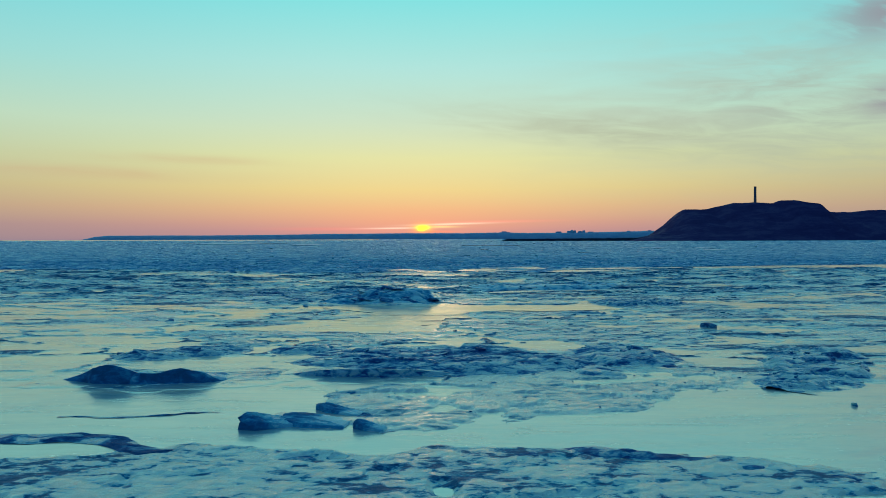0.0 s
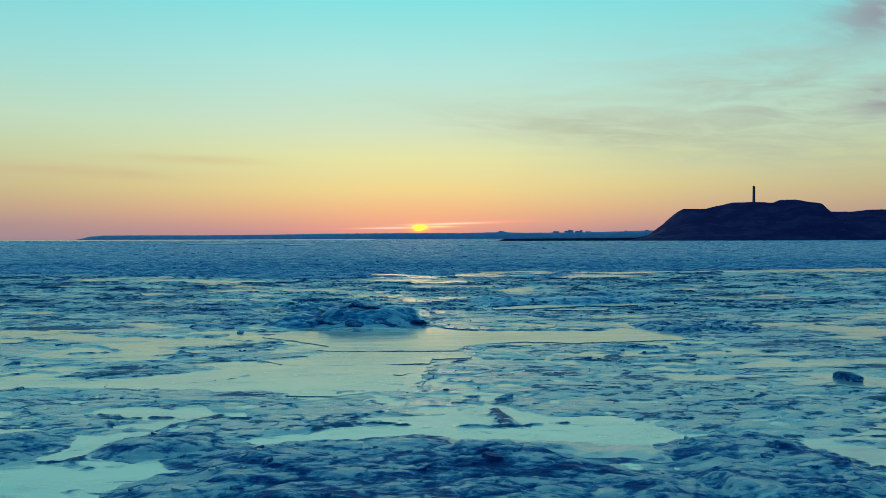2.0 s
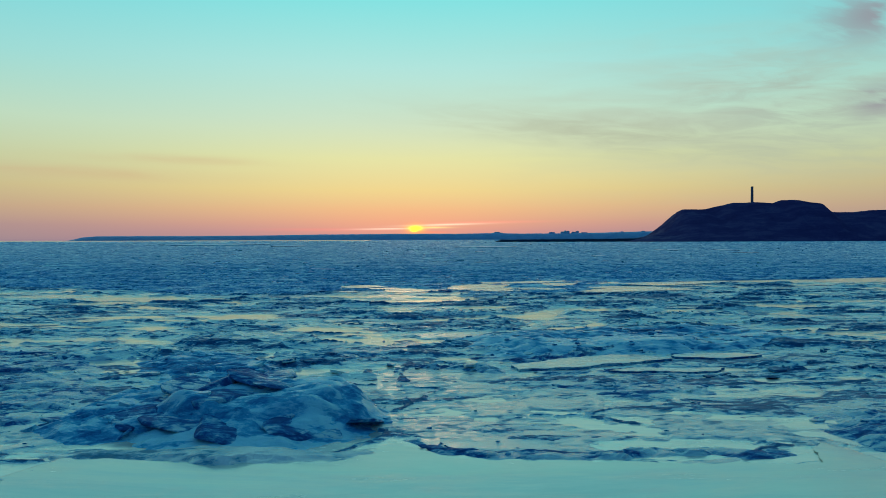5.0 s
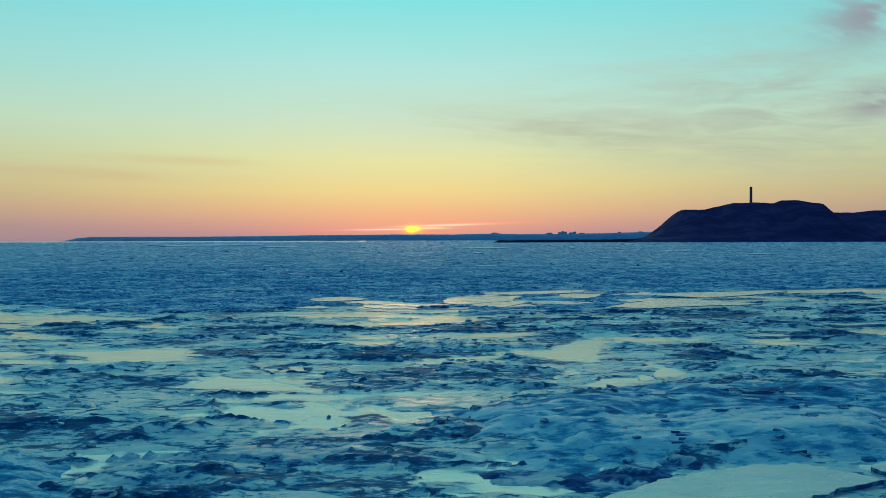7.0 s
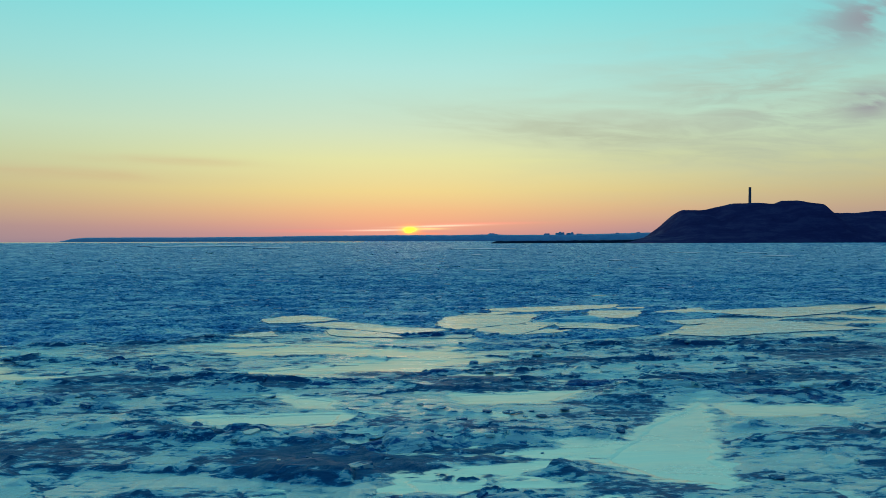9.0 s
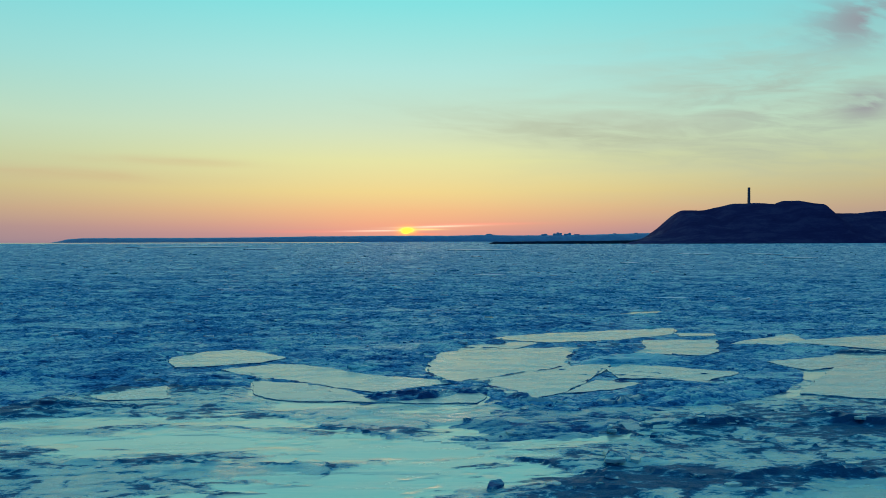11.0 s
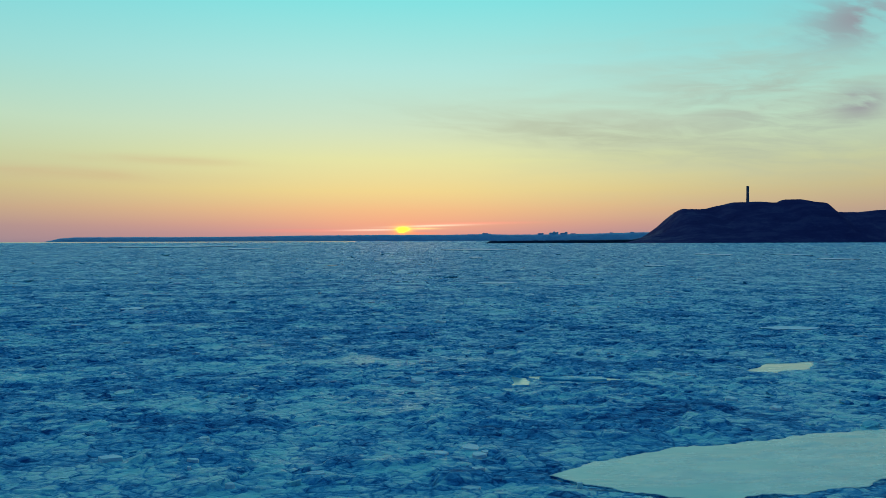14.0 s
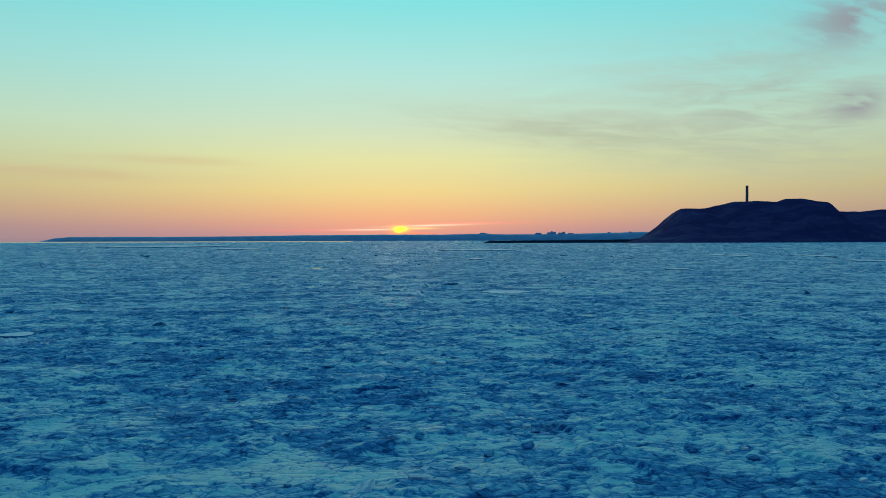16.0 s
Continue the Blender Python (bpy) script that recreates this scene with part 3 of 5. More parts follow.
def zone(x, y, half_x, half_y, amount):
    """A stretch of ice that is rougher (+) or smoother (-) than the rest."""
    ZONES.append((x, y, half_x, half_y, amount))


zone(-5.3, 97.8, 10.2, 2.2, 0.5)
zone(-5.8, 90.6, 3.8, 2.0, 0.6)
zone(-1.4, 88.3, 2.8, 1.5, 0.6)
zone(3.4, 84.6, 3.9, 1.4, 0.6)
zone(0.5, 82.7, 1.1, 1.1, 0.6)
zone(-4.3, 85.2, 3.4, 2.4, -0.12)
zone(12.0, 88.2, 1.3, 1.5, 0.5)
zone(15.7, 88.5, 2.3, 2.5, 0.5)
zone(10.4, 84.4, 1.3, 0.9, 0.4)
zone(10.3, 82.4, 3.4, 1.0, -0.35)
zone(13.5, 94.0, 5.4, 2.0, 0.4)
zone(14.3, 100.9, 7.9, 4.3, 0.3)
zone(-10.4, 89.3, 7.2, 4.7, 0.35)
zone(1.7, 82.8, 3.1, 2.4, 0.5)
zone(5.4, 82.2, 1.5, 2.4, 0.4)
zone(0.2, 75.8, 1.4, 1.2, 0.5)
zone(2.6, 79.0, 3.4, 1.3, -0.6)
zone(-9.1, 79.7, 2.5, 1.8, 0.3)
zone(-3.9, 76.8, 1.9, 1.0, -0.4)
zone(-9.3, 75.1, 4.8, 1.6, 0.5)
zone(-4.0, 76.1, 2.6, 1.3, -0.3)
zone(-2.4, 68.5, 1.0, 1.5, -0.1)
zone(-0.1, 71.9, 1.8, 2.1, 0.5)
zone(-21.1, 66.8, 5.0, 2.8, 0.7)
zone(-11.2, 50.2, 3.3, 2.6, 0.5)
zone(-13.9, 56.6, 3.5, 3.7, -0.15)
zone(-13.6, 62.3, 3.1, 3.6, 0.3)
zone(9.9, 78.0, 7.8, 6.5, 0.5)
zone(7.9, 58.8, 4.5, 2.6, 0.15)
zone(8.5, 50.2, 2.9, 1.8, 0.25)
zone(9.3, 44.9, 3.9, 1.8, 0.15)
zone(20.1, 61.5, 4.7, 3.5, 0.5)
zone(7.9, 43.5, 4.3, 2.8, 0.2)
zone(20.0, 50.7, 4.9, 4.4, 0.3)
zone(-23.6, 59.5, 5.8, 5.6, 0.4)
zone(-6.9, 43.4, 4.2, 3.4, -0.2)
zone(9.1, 45.4, 4.5, 3.8, -0.1)
zone(-1.7, 42.4, 2.9, 3.1, 0.12)
zone(6.2, 45.1, 2.8, 2.2, 0.25)
zone(2.7, 36.9, 0.9, 1.6, -0.6)
zone(18.0, 106.0, 8.0, 4.0, 0.6)
zone(-13.0, 109.0, 8.0, 3.0, 0.35)
zone(9.5, 107.0, 4.0, 2.5, 0.3)
zone(-6.0, 111.8, 6.0, 1.8, 0.8)
zone(-14.0, 110.5, 5.0, 2.5, 0.5)
zone(-1.0, 101.5, 6.0, 1.5, -0.2)


def rubble_field():
    u = np.linspace(-1, 1, 460)
    xs = 2 + 20 * u + 62 * u ** 3
    ys = np.arange(24, 124, 0.15)
    X, Y = np.meshgrid(xs, ys)
    wide = np.abs(X - 2)
    dens = np.interp(Y, [24, 36, 48, 58, 66, 73, 80, 97, 103, 114], [0.04, 0.06, 0.10, 0.13, 0.34, 0.64, 0.74, 0.72, 0.60, 0.56])
    dens = dens + 0.34 * ease(wide, 8 + 0.06 * (Y - 30), 17 + 0.08 * (Y - 30)) * (1 - ease(Y, 62, 80)) * np.where(X < 2, 0.45, 1.0)
    qx, qy = warp(X, Y, 2.5, 0.7, 87)
    qx, qy = warp(qx, qy, 0.6, 0.16, 88)
    # broad plates, the pieces they broke into, and small chips
    plate, seam, own = slabs(qx * 0.40, qy, 3.6, 141, 0.5, 1.2)
    piece, joint, own2 = slabs(qx * 0.34, qy, 1.4, 101, 0.5, 1.2)
    chip, joint3, own3 = slabs(qx * 0.65, qy, 0.55, 91, 0.9, 1.5)
    streak = fbm(X / 4.5, Y / 1.1, 71, 5)
    broad = fbm(X / 6.0, Y / 2.6, 61, 4)
    f = dens + 0.55 * (own - 0.5) + 1.9 * (streak - 0.5) + 1.1 * (broad - 0.5)
    for zx, zy, rx, ry, amount in ZONES:
        f = f + amount * (1 - ease(np.hypot((qx - zx) / rx, (qy - zy) / ry), 0.5, 1.25))
    d = (f - 0.40) * 2.6
    # seams between plates are pushed up and show as dark lines
    pressed = (1 - ease(seam, 0.012, 0.05)) * ease(fbm(X / 3.0, Y / 1.6, 151), 0.40, 0.52)
    d = np.maximum(d, pressed * 0.9 - 0.2)
    d = np.minimum(d, brash_edge(X) + 1.5 - Y + 2 * (fbm(X / 5, Y / 3, 81) - 0.5))
    d = np.minimum(d, clear_of(X, Y, list(FLOES.values()) + OPEN) - 0.1)
    d = np.minimum(d, (Y - 26.5) * 0.6 + 2.5 * (fbm(X / 3, Y / 1.5, 83) - 0.5))
    pale = clear_of(X, Y, [PALE, PALE_LEFT], 0.6)
    d = np.where(pale < 0, np.minimum(d, (f - 0.40) * 0.9), d)
    piled = ease(d, 0.25, 1.3) * (0.35 + 0.65 * ease(fbm(X / 5, Y / 2.2, 111), 0.38, 0.60))
    edge_on = 0.25 + 0.75 * ease(Y, 58, 74)
    z = 0.012 + 0.05 * ease(d, 0.0, 0.4) * plate + piled * edge_on * (0.24 * piece * ease(joint, 0.0, 0.04) + 0.05 * chip * ease(joint3, 0.0, 0.08))
    z = z + pressed * (0.10 * edge_on - 0.015) * (0.3 + 0.7 * chip)
    z = z + 0.05 * edge_on * piled * (lumps_of(X / 1.5, Y / 0.7, 95) - 0.3)
    Z = -0.06 + 0.064 * ease(d, -0.5, -0.15) + ease(d, -0.05, 0.35) * np.maximum(z, 0.012)
    tone = 0.66 + 0.10 * (1 - ease(Y, 58, 68)) - 0.30 * piled + 0.34 * (own2 - 0.5) + 0.26 * (own3 - 0.5) * piled + 0.34 * (own - 0.5)
    # seams and piece joints are also darkened in tone, as shade
    tone = tone + 0.12 * (pale < 0) - 0.40 * pressed - 0.30 * piled * (1 - ease(joint, 0.01, 0.09)) + 0.45 * (ease(fbm(X / 5, Y / 1.5, 131), 0.36, 0.64) - 0.5)
    ob = sheet("rubble_ice", X, Y, Z, d > -0.55, RUBBLE, (0, 0), tone, d, True)
    tagged(ob, "blue rubble of broken ice frozen between smooth plates", "ice field", kind="stuff")
    rng = np.random.default_rng(6)
    count = 8000
    y = rng.uniform(26, 116, count)
    x = 2 + (16 + 0.32 * (y - 26)) * rng.uniform(-1, 1, count)
    i, j = np.clip(np.searchsorted(ys, y), 0, len(ys) - 1), np.clip(np.searchsorted(xs, x), 0, len(xs) - 1)
    keep = rng.uniform(0, 1, count) < 1.4 * piled[i, j] - 0.25
    scatter("rubble_pieces", "thin tipped blue pieces of broken ice", rng, x[keep], y[keep], Z[i, j][keep] - 0.03, 0.36, 0.05, 0.08, RUBBLE, ob, 0.5)
    return ob


RUBBLE_FIELD = rubble_field()


# ------------------------------------------------------------------ patches: rubble floes, snow crusts, drifts
def patch(name, label, category, mat, x, y, half_x, half_y, turn, high, seed, cell=0.6, holes=0.0, soft=0.5, lumps=0.3, group="", res=0.13, square=2.6, bias=0.0, pieces=0.0, piece=0.4, piece_mat=None):
    a = radians(turn)
    res = max(res, half_x * half_y * 4 / 60000 * 0.16 + 0.08)
    u = np.arange(-half_x * 1.2, half_x * 1.2, res)
    v = np.arange(-half_y * 1.25, half_y * 1.25, res)
    U, V = np.meshgrid(u, v)
    X, Y = x + U * math.cos(a) - V * math.sin(a), y + U * math.sin(a) + V * math.cos(a)
    r = (np.abs(U / half_x) ** square + np.abs(V / half_y) ** square) ** (1 / square)
    d = (1 - r) * min(half_x, half_y)
    d = d + (fbm(X / 2.2, Y / 1.6, seed) - 0.5) * 0.9 * min(2.2, half_y) + (fbm(X / 0.6, Y / 0.5, seed + 3) - 0.5) * 0.35
    if holes:
        d = np.minimum(d, (fbm(X / 1.6, Y / 0.9, seed + 7, 5) - holes) * 5)
    one = lumps_of(X / (2.6 * cell), Y / (1.2 * cell), seed + 11)
    two, joint2, tone2 = slabs(X * 0.4, Y, cell * 2.2, seed + 23, 0.7, 1.4)
    lump = fbm(X / 2.4, Y / 1.8, seed + 31)
    z = lumps * (lump - 0.15) * 1.3 + (1 - lumps) * (0.40 * one + 0.60 * two * ease(joint2, 0, 0.12))
    dome = ease(d, 0, soft)
    Z = -0.05 + 0.056 * ease(d, -0.25, -0.02) + dome * np.maximum(high * (0.25 + z), 0.012)
    # lighter lump tops; creases and joints darkened as if shaded
    tone = 0.15 + bias + 0.45 * one ** 0.7 + 0.4 * tone2 - 0.2 * (1 - ease(joint2, 0.02, 0.12)) + 0.3 * (ease(fbm(X / 2.5, Y / 0.8, seed + 41), 0.48, 0.66) - 0.3)
    ob = sheet(name, X, Y, Z, d > -0.12, mat, (x, y), tone, d * 1.6 + 0.25, cell < 1.4)
    if pieces:
        rng = np.random.default_rng(seed)
        inside = np.flatnonzero(d.ravel() > 0.1)
        pick = rng.choice(inside, min(len(inside), int(pieces * len(inside) * res * res)), replace=False)
        scatter("rubble", "thin broken pieces of blue ice", rng, X.ravel()[pick], Y.ravel()[pick], Z.ravel()[pick] - 0.02, piece, 0.13 * piece + 0.015, 0.10, piece_mat or mat, ob)
    return tagged(ob, label, category, group)


RUB = ("rubble_floe", "rough blue raised floe of frozen ice rubble", "ice floe", FLOE)
SNOW = ("snow_crust", "thin pale wind-blown snow crust on smooth ice", "snow crust", CRUST)
RAISED_FLOE_NUMBERS = itertools.count()


def raised_floe(x, y, hx, hy, turn, high, cell, holes, soft):
    n = next(RAISED_FLOE_NUMBERS)
    patch(*RUB, x, y, hx, hy, turn, high * (1.0 if y < 62 else 0.7), 200 + 40 * n, cell, holes, soft, 0.35, "rubble floes on the sea", bias=0.02, pieces=1.2, piece=0.26)


raised_floe(0.1, 31.1, 7.1, 3.3, -9, 0.42, 0.7, 0.0, 1.3)
raised_floe(9.5, 32.2, 2.5, 2.8, 9, 0.36, 0.6, 0.0, 1.0)
raised_floe(6.9, 28.1, 1.2, 1.0, -12, 0.18, 0.4, 0.0, 0.4)
raised_floe(-13.7, 33.2, 3.2, 1.7, 18, 0.3, 0.6, 0.0, 0.8)
raised_floe(-7.4, 34.1, 1.7, 1.2, 15, 0.28, 0.6, 0.0, 0.6)
raised_floe(17.6, 29.7, 5.5, 2.2, 54, 0.28, 0.6, 0.38, 0.7)
raised_floe(11.6, 50.0, 3.7, 1.7, 6, 0.14, 0.5, 0.44, 0.5)
raised_floe(-17.1, 65.6, 4.2, 9.0, 33, 0.3, 0.7, 0.42, 0.6)
raised_floe(18.2, 58.0, 4.2, 3.0, 3, 0.3, 0.6, 0.36, 0.7)
raised_floe(9.4, 65.0, 4.4, 1.6, 0, 0.2, 0.5, 0.42, 0.5)
raised_floe(7.5, 107.3, 4.6, 2.0, 6, 0.36, 0.9, 0.0, 1.2)
raised_floe(3.0, 84.0, 3.0, 1.6, 0, 0.4, 0.8, 0.36, 0.8)
raised_floe(-3.0, 72.6, 3.4, 1.4, 8, 0.32, 0.7, 0.38, 0.6)
raised_floe(16.0, 80.0, 6.5, 2.2, 8, 0.4, 0.8, 0.36, 0.8)
raised_floe(-12.0, 94.5, 6.0, 1.6, 4, 0.38, 0.8, 0.38, 0.8)
raised_floe(1.0, 90.0, 5.0, 1.3, 3, 0.36, 0.8, 0.4, 0.7)
patch("snow_crust", "mottled grey-blue snow crust on smooth ice", "snow crust", RUBBLE, -1.7, 13.4, 14.5, 4.3, -3, 0.14, 1190, 0.36, 0.30, 0.3, 0.4, "snow crusts on the sea", bias=0.06)
patch("rubble_floe", "broad humped blue slab of old ice, drifted over", "ice floe", MOUND, 13.4, 76.4, 11.2, 4.6, 12, 0.62, 640, 1.5, 0.0, 1.6, 0.55, "rubble floes on the sea", bias=0.04, pieces=0.8, piece=0.32, piece_mat=FLOE)
THIN_CRUST_NUMBERS = itertools.count()


def thin_crust(x, y, hx, hy, turn, high, holes):
    n = next(THIN_CRUST_NUMBERS)
    blue = n in (1, 2, 3, 21, 5, 7, 17, 18, 19, 20)
    patch(*SNOW[:3], RUBBLE if blue else CRUST, x, y, hx, hy, turn, high * 0.6, 1200 + 40 * n, 0.40, holes, 0.35, 0.45, "snow crusts on the sea", bias=0.17 if blue else 0.20 + 0.25 * (98 < y < 107), pieces=0.8, piece=0.14, piece_mat=FLOE)


thin_crust(4.6, 25.1, 9.6, 3.3, 20, 0.14, 0.4)
thin_crust(-8.4, 37.9, 6.8, 2.8, -6, 0.12, 0.40)
thin_crust(8.4, 39.5, 5.1, 3.0, -6, 0.1, 0.43)
thin_crust(4.3, 42.3, 4.6, 2.0, -6, 0.12, 0.44)
thin_crust(-1.6, 38.7, 2.8, 1.6, -6, 0.08, 0.46)
thin_crust(5.7, 42.6, 4.9, 2.6, 0, 0.12, 0.46)
thin_crust(-1.9, 41.4, 3.0, 1.6, 0, 0.06, 0.48)
thin_crust(4.4, 49.6, 2.8, 2.2, -24, 0.12, 0.44)
thin_crust(5.0, 61.2, 8.1, 4.3, -15, 0.09, 0.44)
thin_crust(0.8, 66.1, 4.8, 2.8, 3, 0.09, 0.36)
thin_crust(-14.0, 60.0, 5.0, 3.0, 10, 0.1, 0.46)
thin_crust(-3.5, 85.5, 5.0, 2.2, 0, 0.12, 0.4)
thin_crust(17.5, 88.5, 6.0, 2.5, 5, 0.12, 0.44)
thin_crust(-9.5, 28.0, 3.0, 1.4, 4, 0.05, 0.52)
thin_crust(-8.5, 75.5, 5.5, 1.2, 2, 0.1, 0.42)
thin_crust(13.4, 121.2, 2.2, 2.6, 40, 0.12, 0.4)
thin_crust(2.4, 78.6, 3.4, 1.4, 4, 0.1, 0.34)
thin_crust(9.6, 83.6, 3.2, 2.4, 8, 0.1, 0.54)
thin_crust(11.8, 45.6, 3.6, 2.0, -8, 0.18, 0.4)
thin_crust(3.6, 45.2, 3.2, 1.1, -4, 0.14, 0.42)
thin_crust(13.5, 39.5, 3.4, 2.4, 12, 0.14, 0.4)
thin_crust(11.2, 36.0, 3.4, 1.5, 10, 0.14, 0.36)

patch("ice_hummock", "dark blue low mound of drifted snow over ice", "ice mound", MOUND, -9.0, 68.9, 2.8, 5.2, 33, 0.42, 3101, 0.9, 0, 1.4, 0.3, square=2.0, bias=-0.10, pieces=1.0, piece=0.4)
for n, (x, y, hx, hy, turn) in enumerate(((3.5, 140.4, 1.5, 0.5, 12), (1.2, 152.7, 1.4, 0.6, 0), (-20.0, 163.5, 2.4, 1.0, 0))):
    patch("snow_crust", "crumbled white snow lying among blue brash", "snow crust", SNOW_GLINT, x, y, hx, hy, turn, 0.36, 3601 + 40 * n, 0.18, 0.40, 0.25, 0.3, "white snow on the brash", res=0.06, bias=0.2)
patch("ice_hummock", "long low blue ridge of drifted ice between floes", "ice mound", MOUND, 14.0, 118.1, 4.4, 1.1, 6, 0.34, 3501, 1.6, 0, 0.8, 0.8, square=2.0)
patch("snow_drift", "pale snow foot drifted against an ice heap", "snow drift", CRUST, -4.6, 56.9, 4.6, 0.7, 0, 0.24, 3401, 1.2, 0, 0.4, 0.8, square=2.0)
patch("snow_drift", "low pale wind-packed snow drift on smooth ice", "snow drift", CRUST, 1.5, 33.5, 5.0, 0.9, -3, 0.34, 3301, 2.0, 0, 0.7, 0.9, square=2.0)


def cut_drift(name, label, category, x, y, half, deep, turn, lobes, seed, face_mat, top_mat, top_label, tone):
    """A long drift with a steep, wind-cut face towards the open ice and a top that slopes away behind. lobes: place along it (-1..1), width and height."""
    u, v = np.meshgrid(np.linspace(-1, 1, int(half * 22)), np.linspace(0, 1, 34))
    crest = sum(h * np.exp(-((u - a) / w) ** 2) for a, w, h in lobes) * ease(1 - np.abs(u), 0, 0.22)
    crest = crest * (0.85 + 0.3 * fbm(u * half / 1.2, v * 0 + 2, seed))
    front = -0.35 * deep * (1 - u ** 2) + 0.25 * (fbm(u * half / 0.9, v * 0 + 5, seed + 3) - 0.5)
    a = u * half
    b = front + deep * (0.06 * ease(v, 0, 0.22) + 0.94 * ease(v, 0.22, 1.0) ** 1.3)
    rise = np.where(v < 0.22, ease(v, 0.0, 0.22), (1 - ease(v, 0.22, 1.0)) ** 0.8)
    z = crest * rise * (1 + 0.20 * (fbm(a / 0.8, b / 0.5, seed + 7) - 0.5)) - 0.03 * (1 - rise) - 0.01
    c, s_ = math.cos(radians(turn)), math.sin(radians(turn))
    X, Y = x + a * c - b * s_, y + a * s_ + b * c
    ob = tagged(new(name), label, category)
    ob.location = (x, y, 0)
    shade = tone + 0.3 * fbm(a / 1.5, b / 0.6, seed + 9)
    # face lowered and top raised in tone, painting the shaded and lit sides
    for kind, rows, mat, words, shade_shift in (("face", slice(0, 10), face_mat, "undercut face, tone darkened for shade", -0.15), ("top", slice(9, 34), top_mat, top_label, 0.1)):
        child = sheet(kind, X[rows], Y[rows], z[rows], np.ones(X[rows].shape, bool), mat, (x, y), shade[rows] + shade_shift)
        child.location = (0, 0, 0)
        child.parent = ob
        tagged(child, words)
    return ob


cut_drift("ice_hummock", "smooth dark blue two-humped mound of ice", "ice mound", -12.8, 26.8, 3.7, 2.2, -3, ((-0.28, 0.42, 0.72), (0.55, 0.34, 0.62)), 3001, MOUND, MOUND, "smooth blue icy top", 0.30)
# darker floe ice on the face paints its shade below the pale top
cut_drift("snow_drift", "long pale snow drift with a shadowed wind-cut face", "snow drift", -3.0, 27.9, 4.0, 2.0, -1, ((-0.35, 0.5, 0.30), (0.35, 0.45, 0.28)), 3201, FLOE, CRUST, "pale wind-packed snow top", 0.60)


# ------------------------------------------------------------------ blocks and ridges
def block_mesh(seed, flat, mat=FLOE):
    """An angular chunk of broken ice: the hull of some corners of a rough slab."""
    rng = random.Random(seed)
    bm = bmesh.new()
    for side in (0, 1):
        n = rng.randint(5, 7)
        for k in range(n):
            a = 2 * math.pi * (k + rng.uniform(-0.35, 0.35)) / n
            r = rng.uniform(0.38, 0.58) * (1 - 0.12 * side)
            bm.verts.new((r * math.cos(a), r * math.sin(a), side * flat * rng.uniform(0.75, 1.1) - 0.05))
    bmesh.ops.convex_hull(bm, input=list(bm.verts))
    bmesh.ops.delete(bm, geom=[v for v in bm.verts if not v.link_faces], context="VERTS")
    bmesh.ops.bevel(bm, geom=list(bm.edges), offset=0.025, segments=1, affect="EDGES")
    me = bpy.data.meshes.new("block")
    bm.to_mesh(me)
    bm.free()
    mark(me, 0.30 + 0.05 * (seed % 5))
    me.materials.append(mat)
    return me


BLOCKS = [block_mesh(k, f) for k, f in enumerate((0.16, 0.22, 0.30, 0.42, 0.14, 0.26, 0.20, 0.34))]
dice = random.Random(7)


def put_block(name, x, y, z, size, parent=None, tip=14.0, tall=1.0):
    ob = new(name, dice.choice(BLOCKS))
    ob.parent = parent
    ox, oy = (parent.location.x, parent.location.y) if parent else (0, 0)
    ob.location = (x - ox, y - oy, z)
    ob.rotation_euler = [radians(a) for a in (dice.gauss(0, tip), dice.gauss(0, tip), dice.uniform(0, 360))]
    ob.scale = (size * dice.uniform(0.8, 1.3), size * dice.uniform(0.6, 1.0), size * tall * dice.uniform(0.35, 0.7))
    return ob


# single flat pieces lying loose on the brash and the rubble where the flight passes over
def loose_pieces(parent, mat, count, x0, x1, y0, y1, size, allowed, level, seed):
    shapes = [block_mesh(seed + k, 0.10 + 0.02 * k, mat) for k in range(8)]
    rng = random.Random(seed)
    placed = 0
    while placed < count:
        x, y = rng.uniform(x0, x1), rng.uniform(y0, y1)
        at = np.array([x]), np.array([y])
        if not allowed(*at):
            continue
        ob = new("ice_piece", rng.choice(shapes))
        ob.parent = parent
        ob.location = (x, y, level(*at))
        ob.rotation_euler = (radians(rng.gauss(0, 6)), radians(rng.gauss(0, 6)), rng.uniform(0, 6.28))
        k = size * rng.uniform(0.5, 1.3)
        ob.scale = (k * rng.uniform(1.0, 1.6), k, k * rng.uniform(0.5, 0.9))
        placed += 1


loose_pieces(BRASH_FIELD, BRASH, 300, -12, 20, 132, 172, 0.42, lambda x, y: brash_mask(x, y)[0][0] > 0.4, lambda x, y: float(brash_height(x, y)[0]) + 0.06, 310)
loose_pieces(RUBBLE_FIELD, RUBBLE, 260, -14, 18, 66, 108, 0.40, lambda x, y: clear_of(x, y, list(FLOES.values()) + OPEN + [PALE])[0] > 0.4 and fbm(x / 4, y / 2, 171)[0] > 0.5, lambda x, y: 0.05, 330)


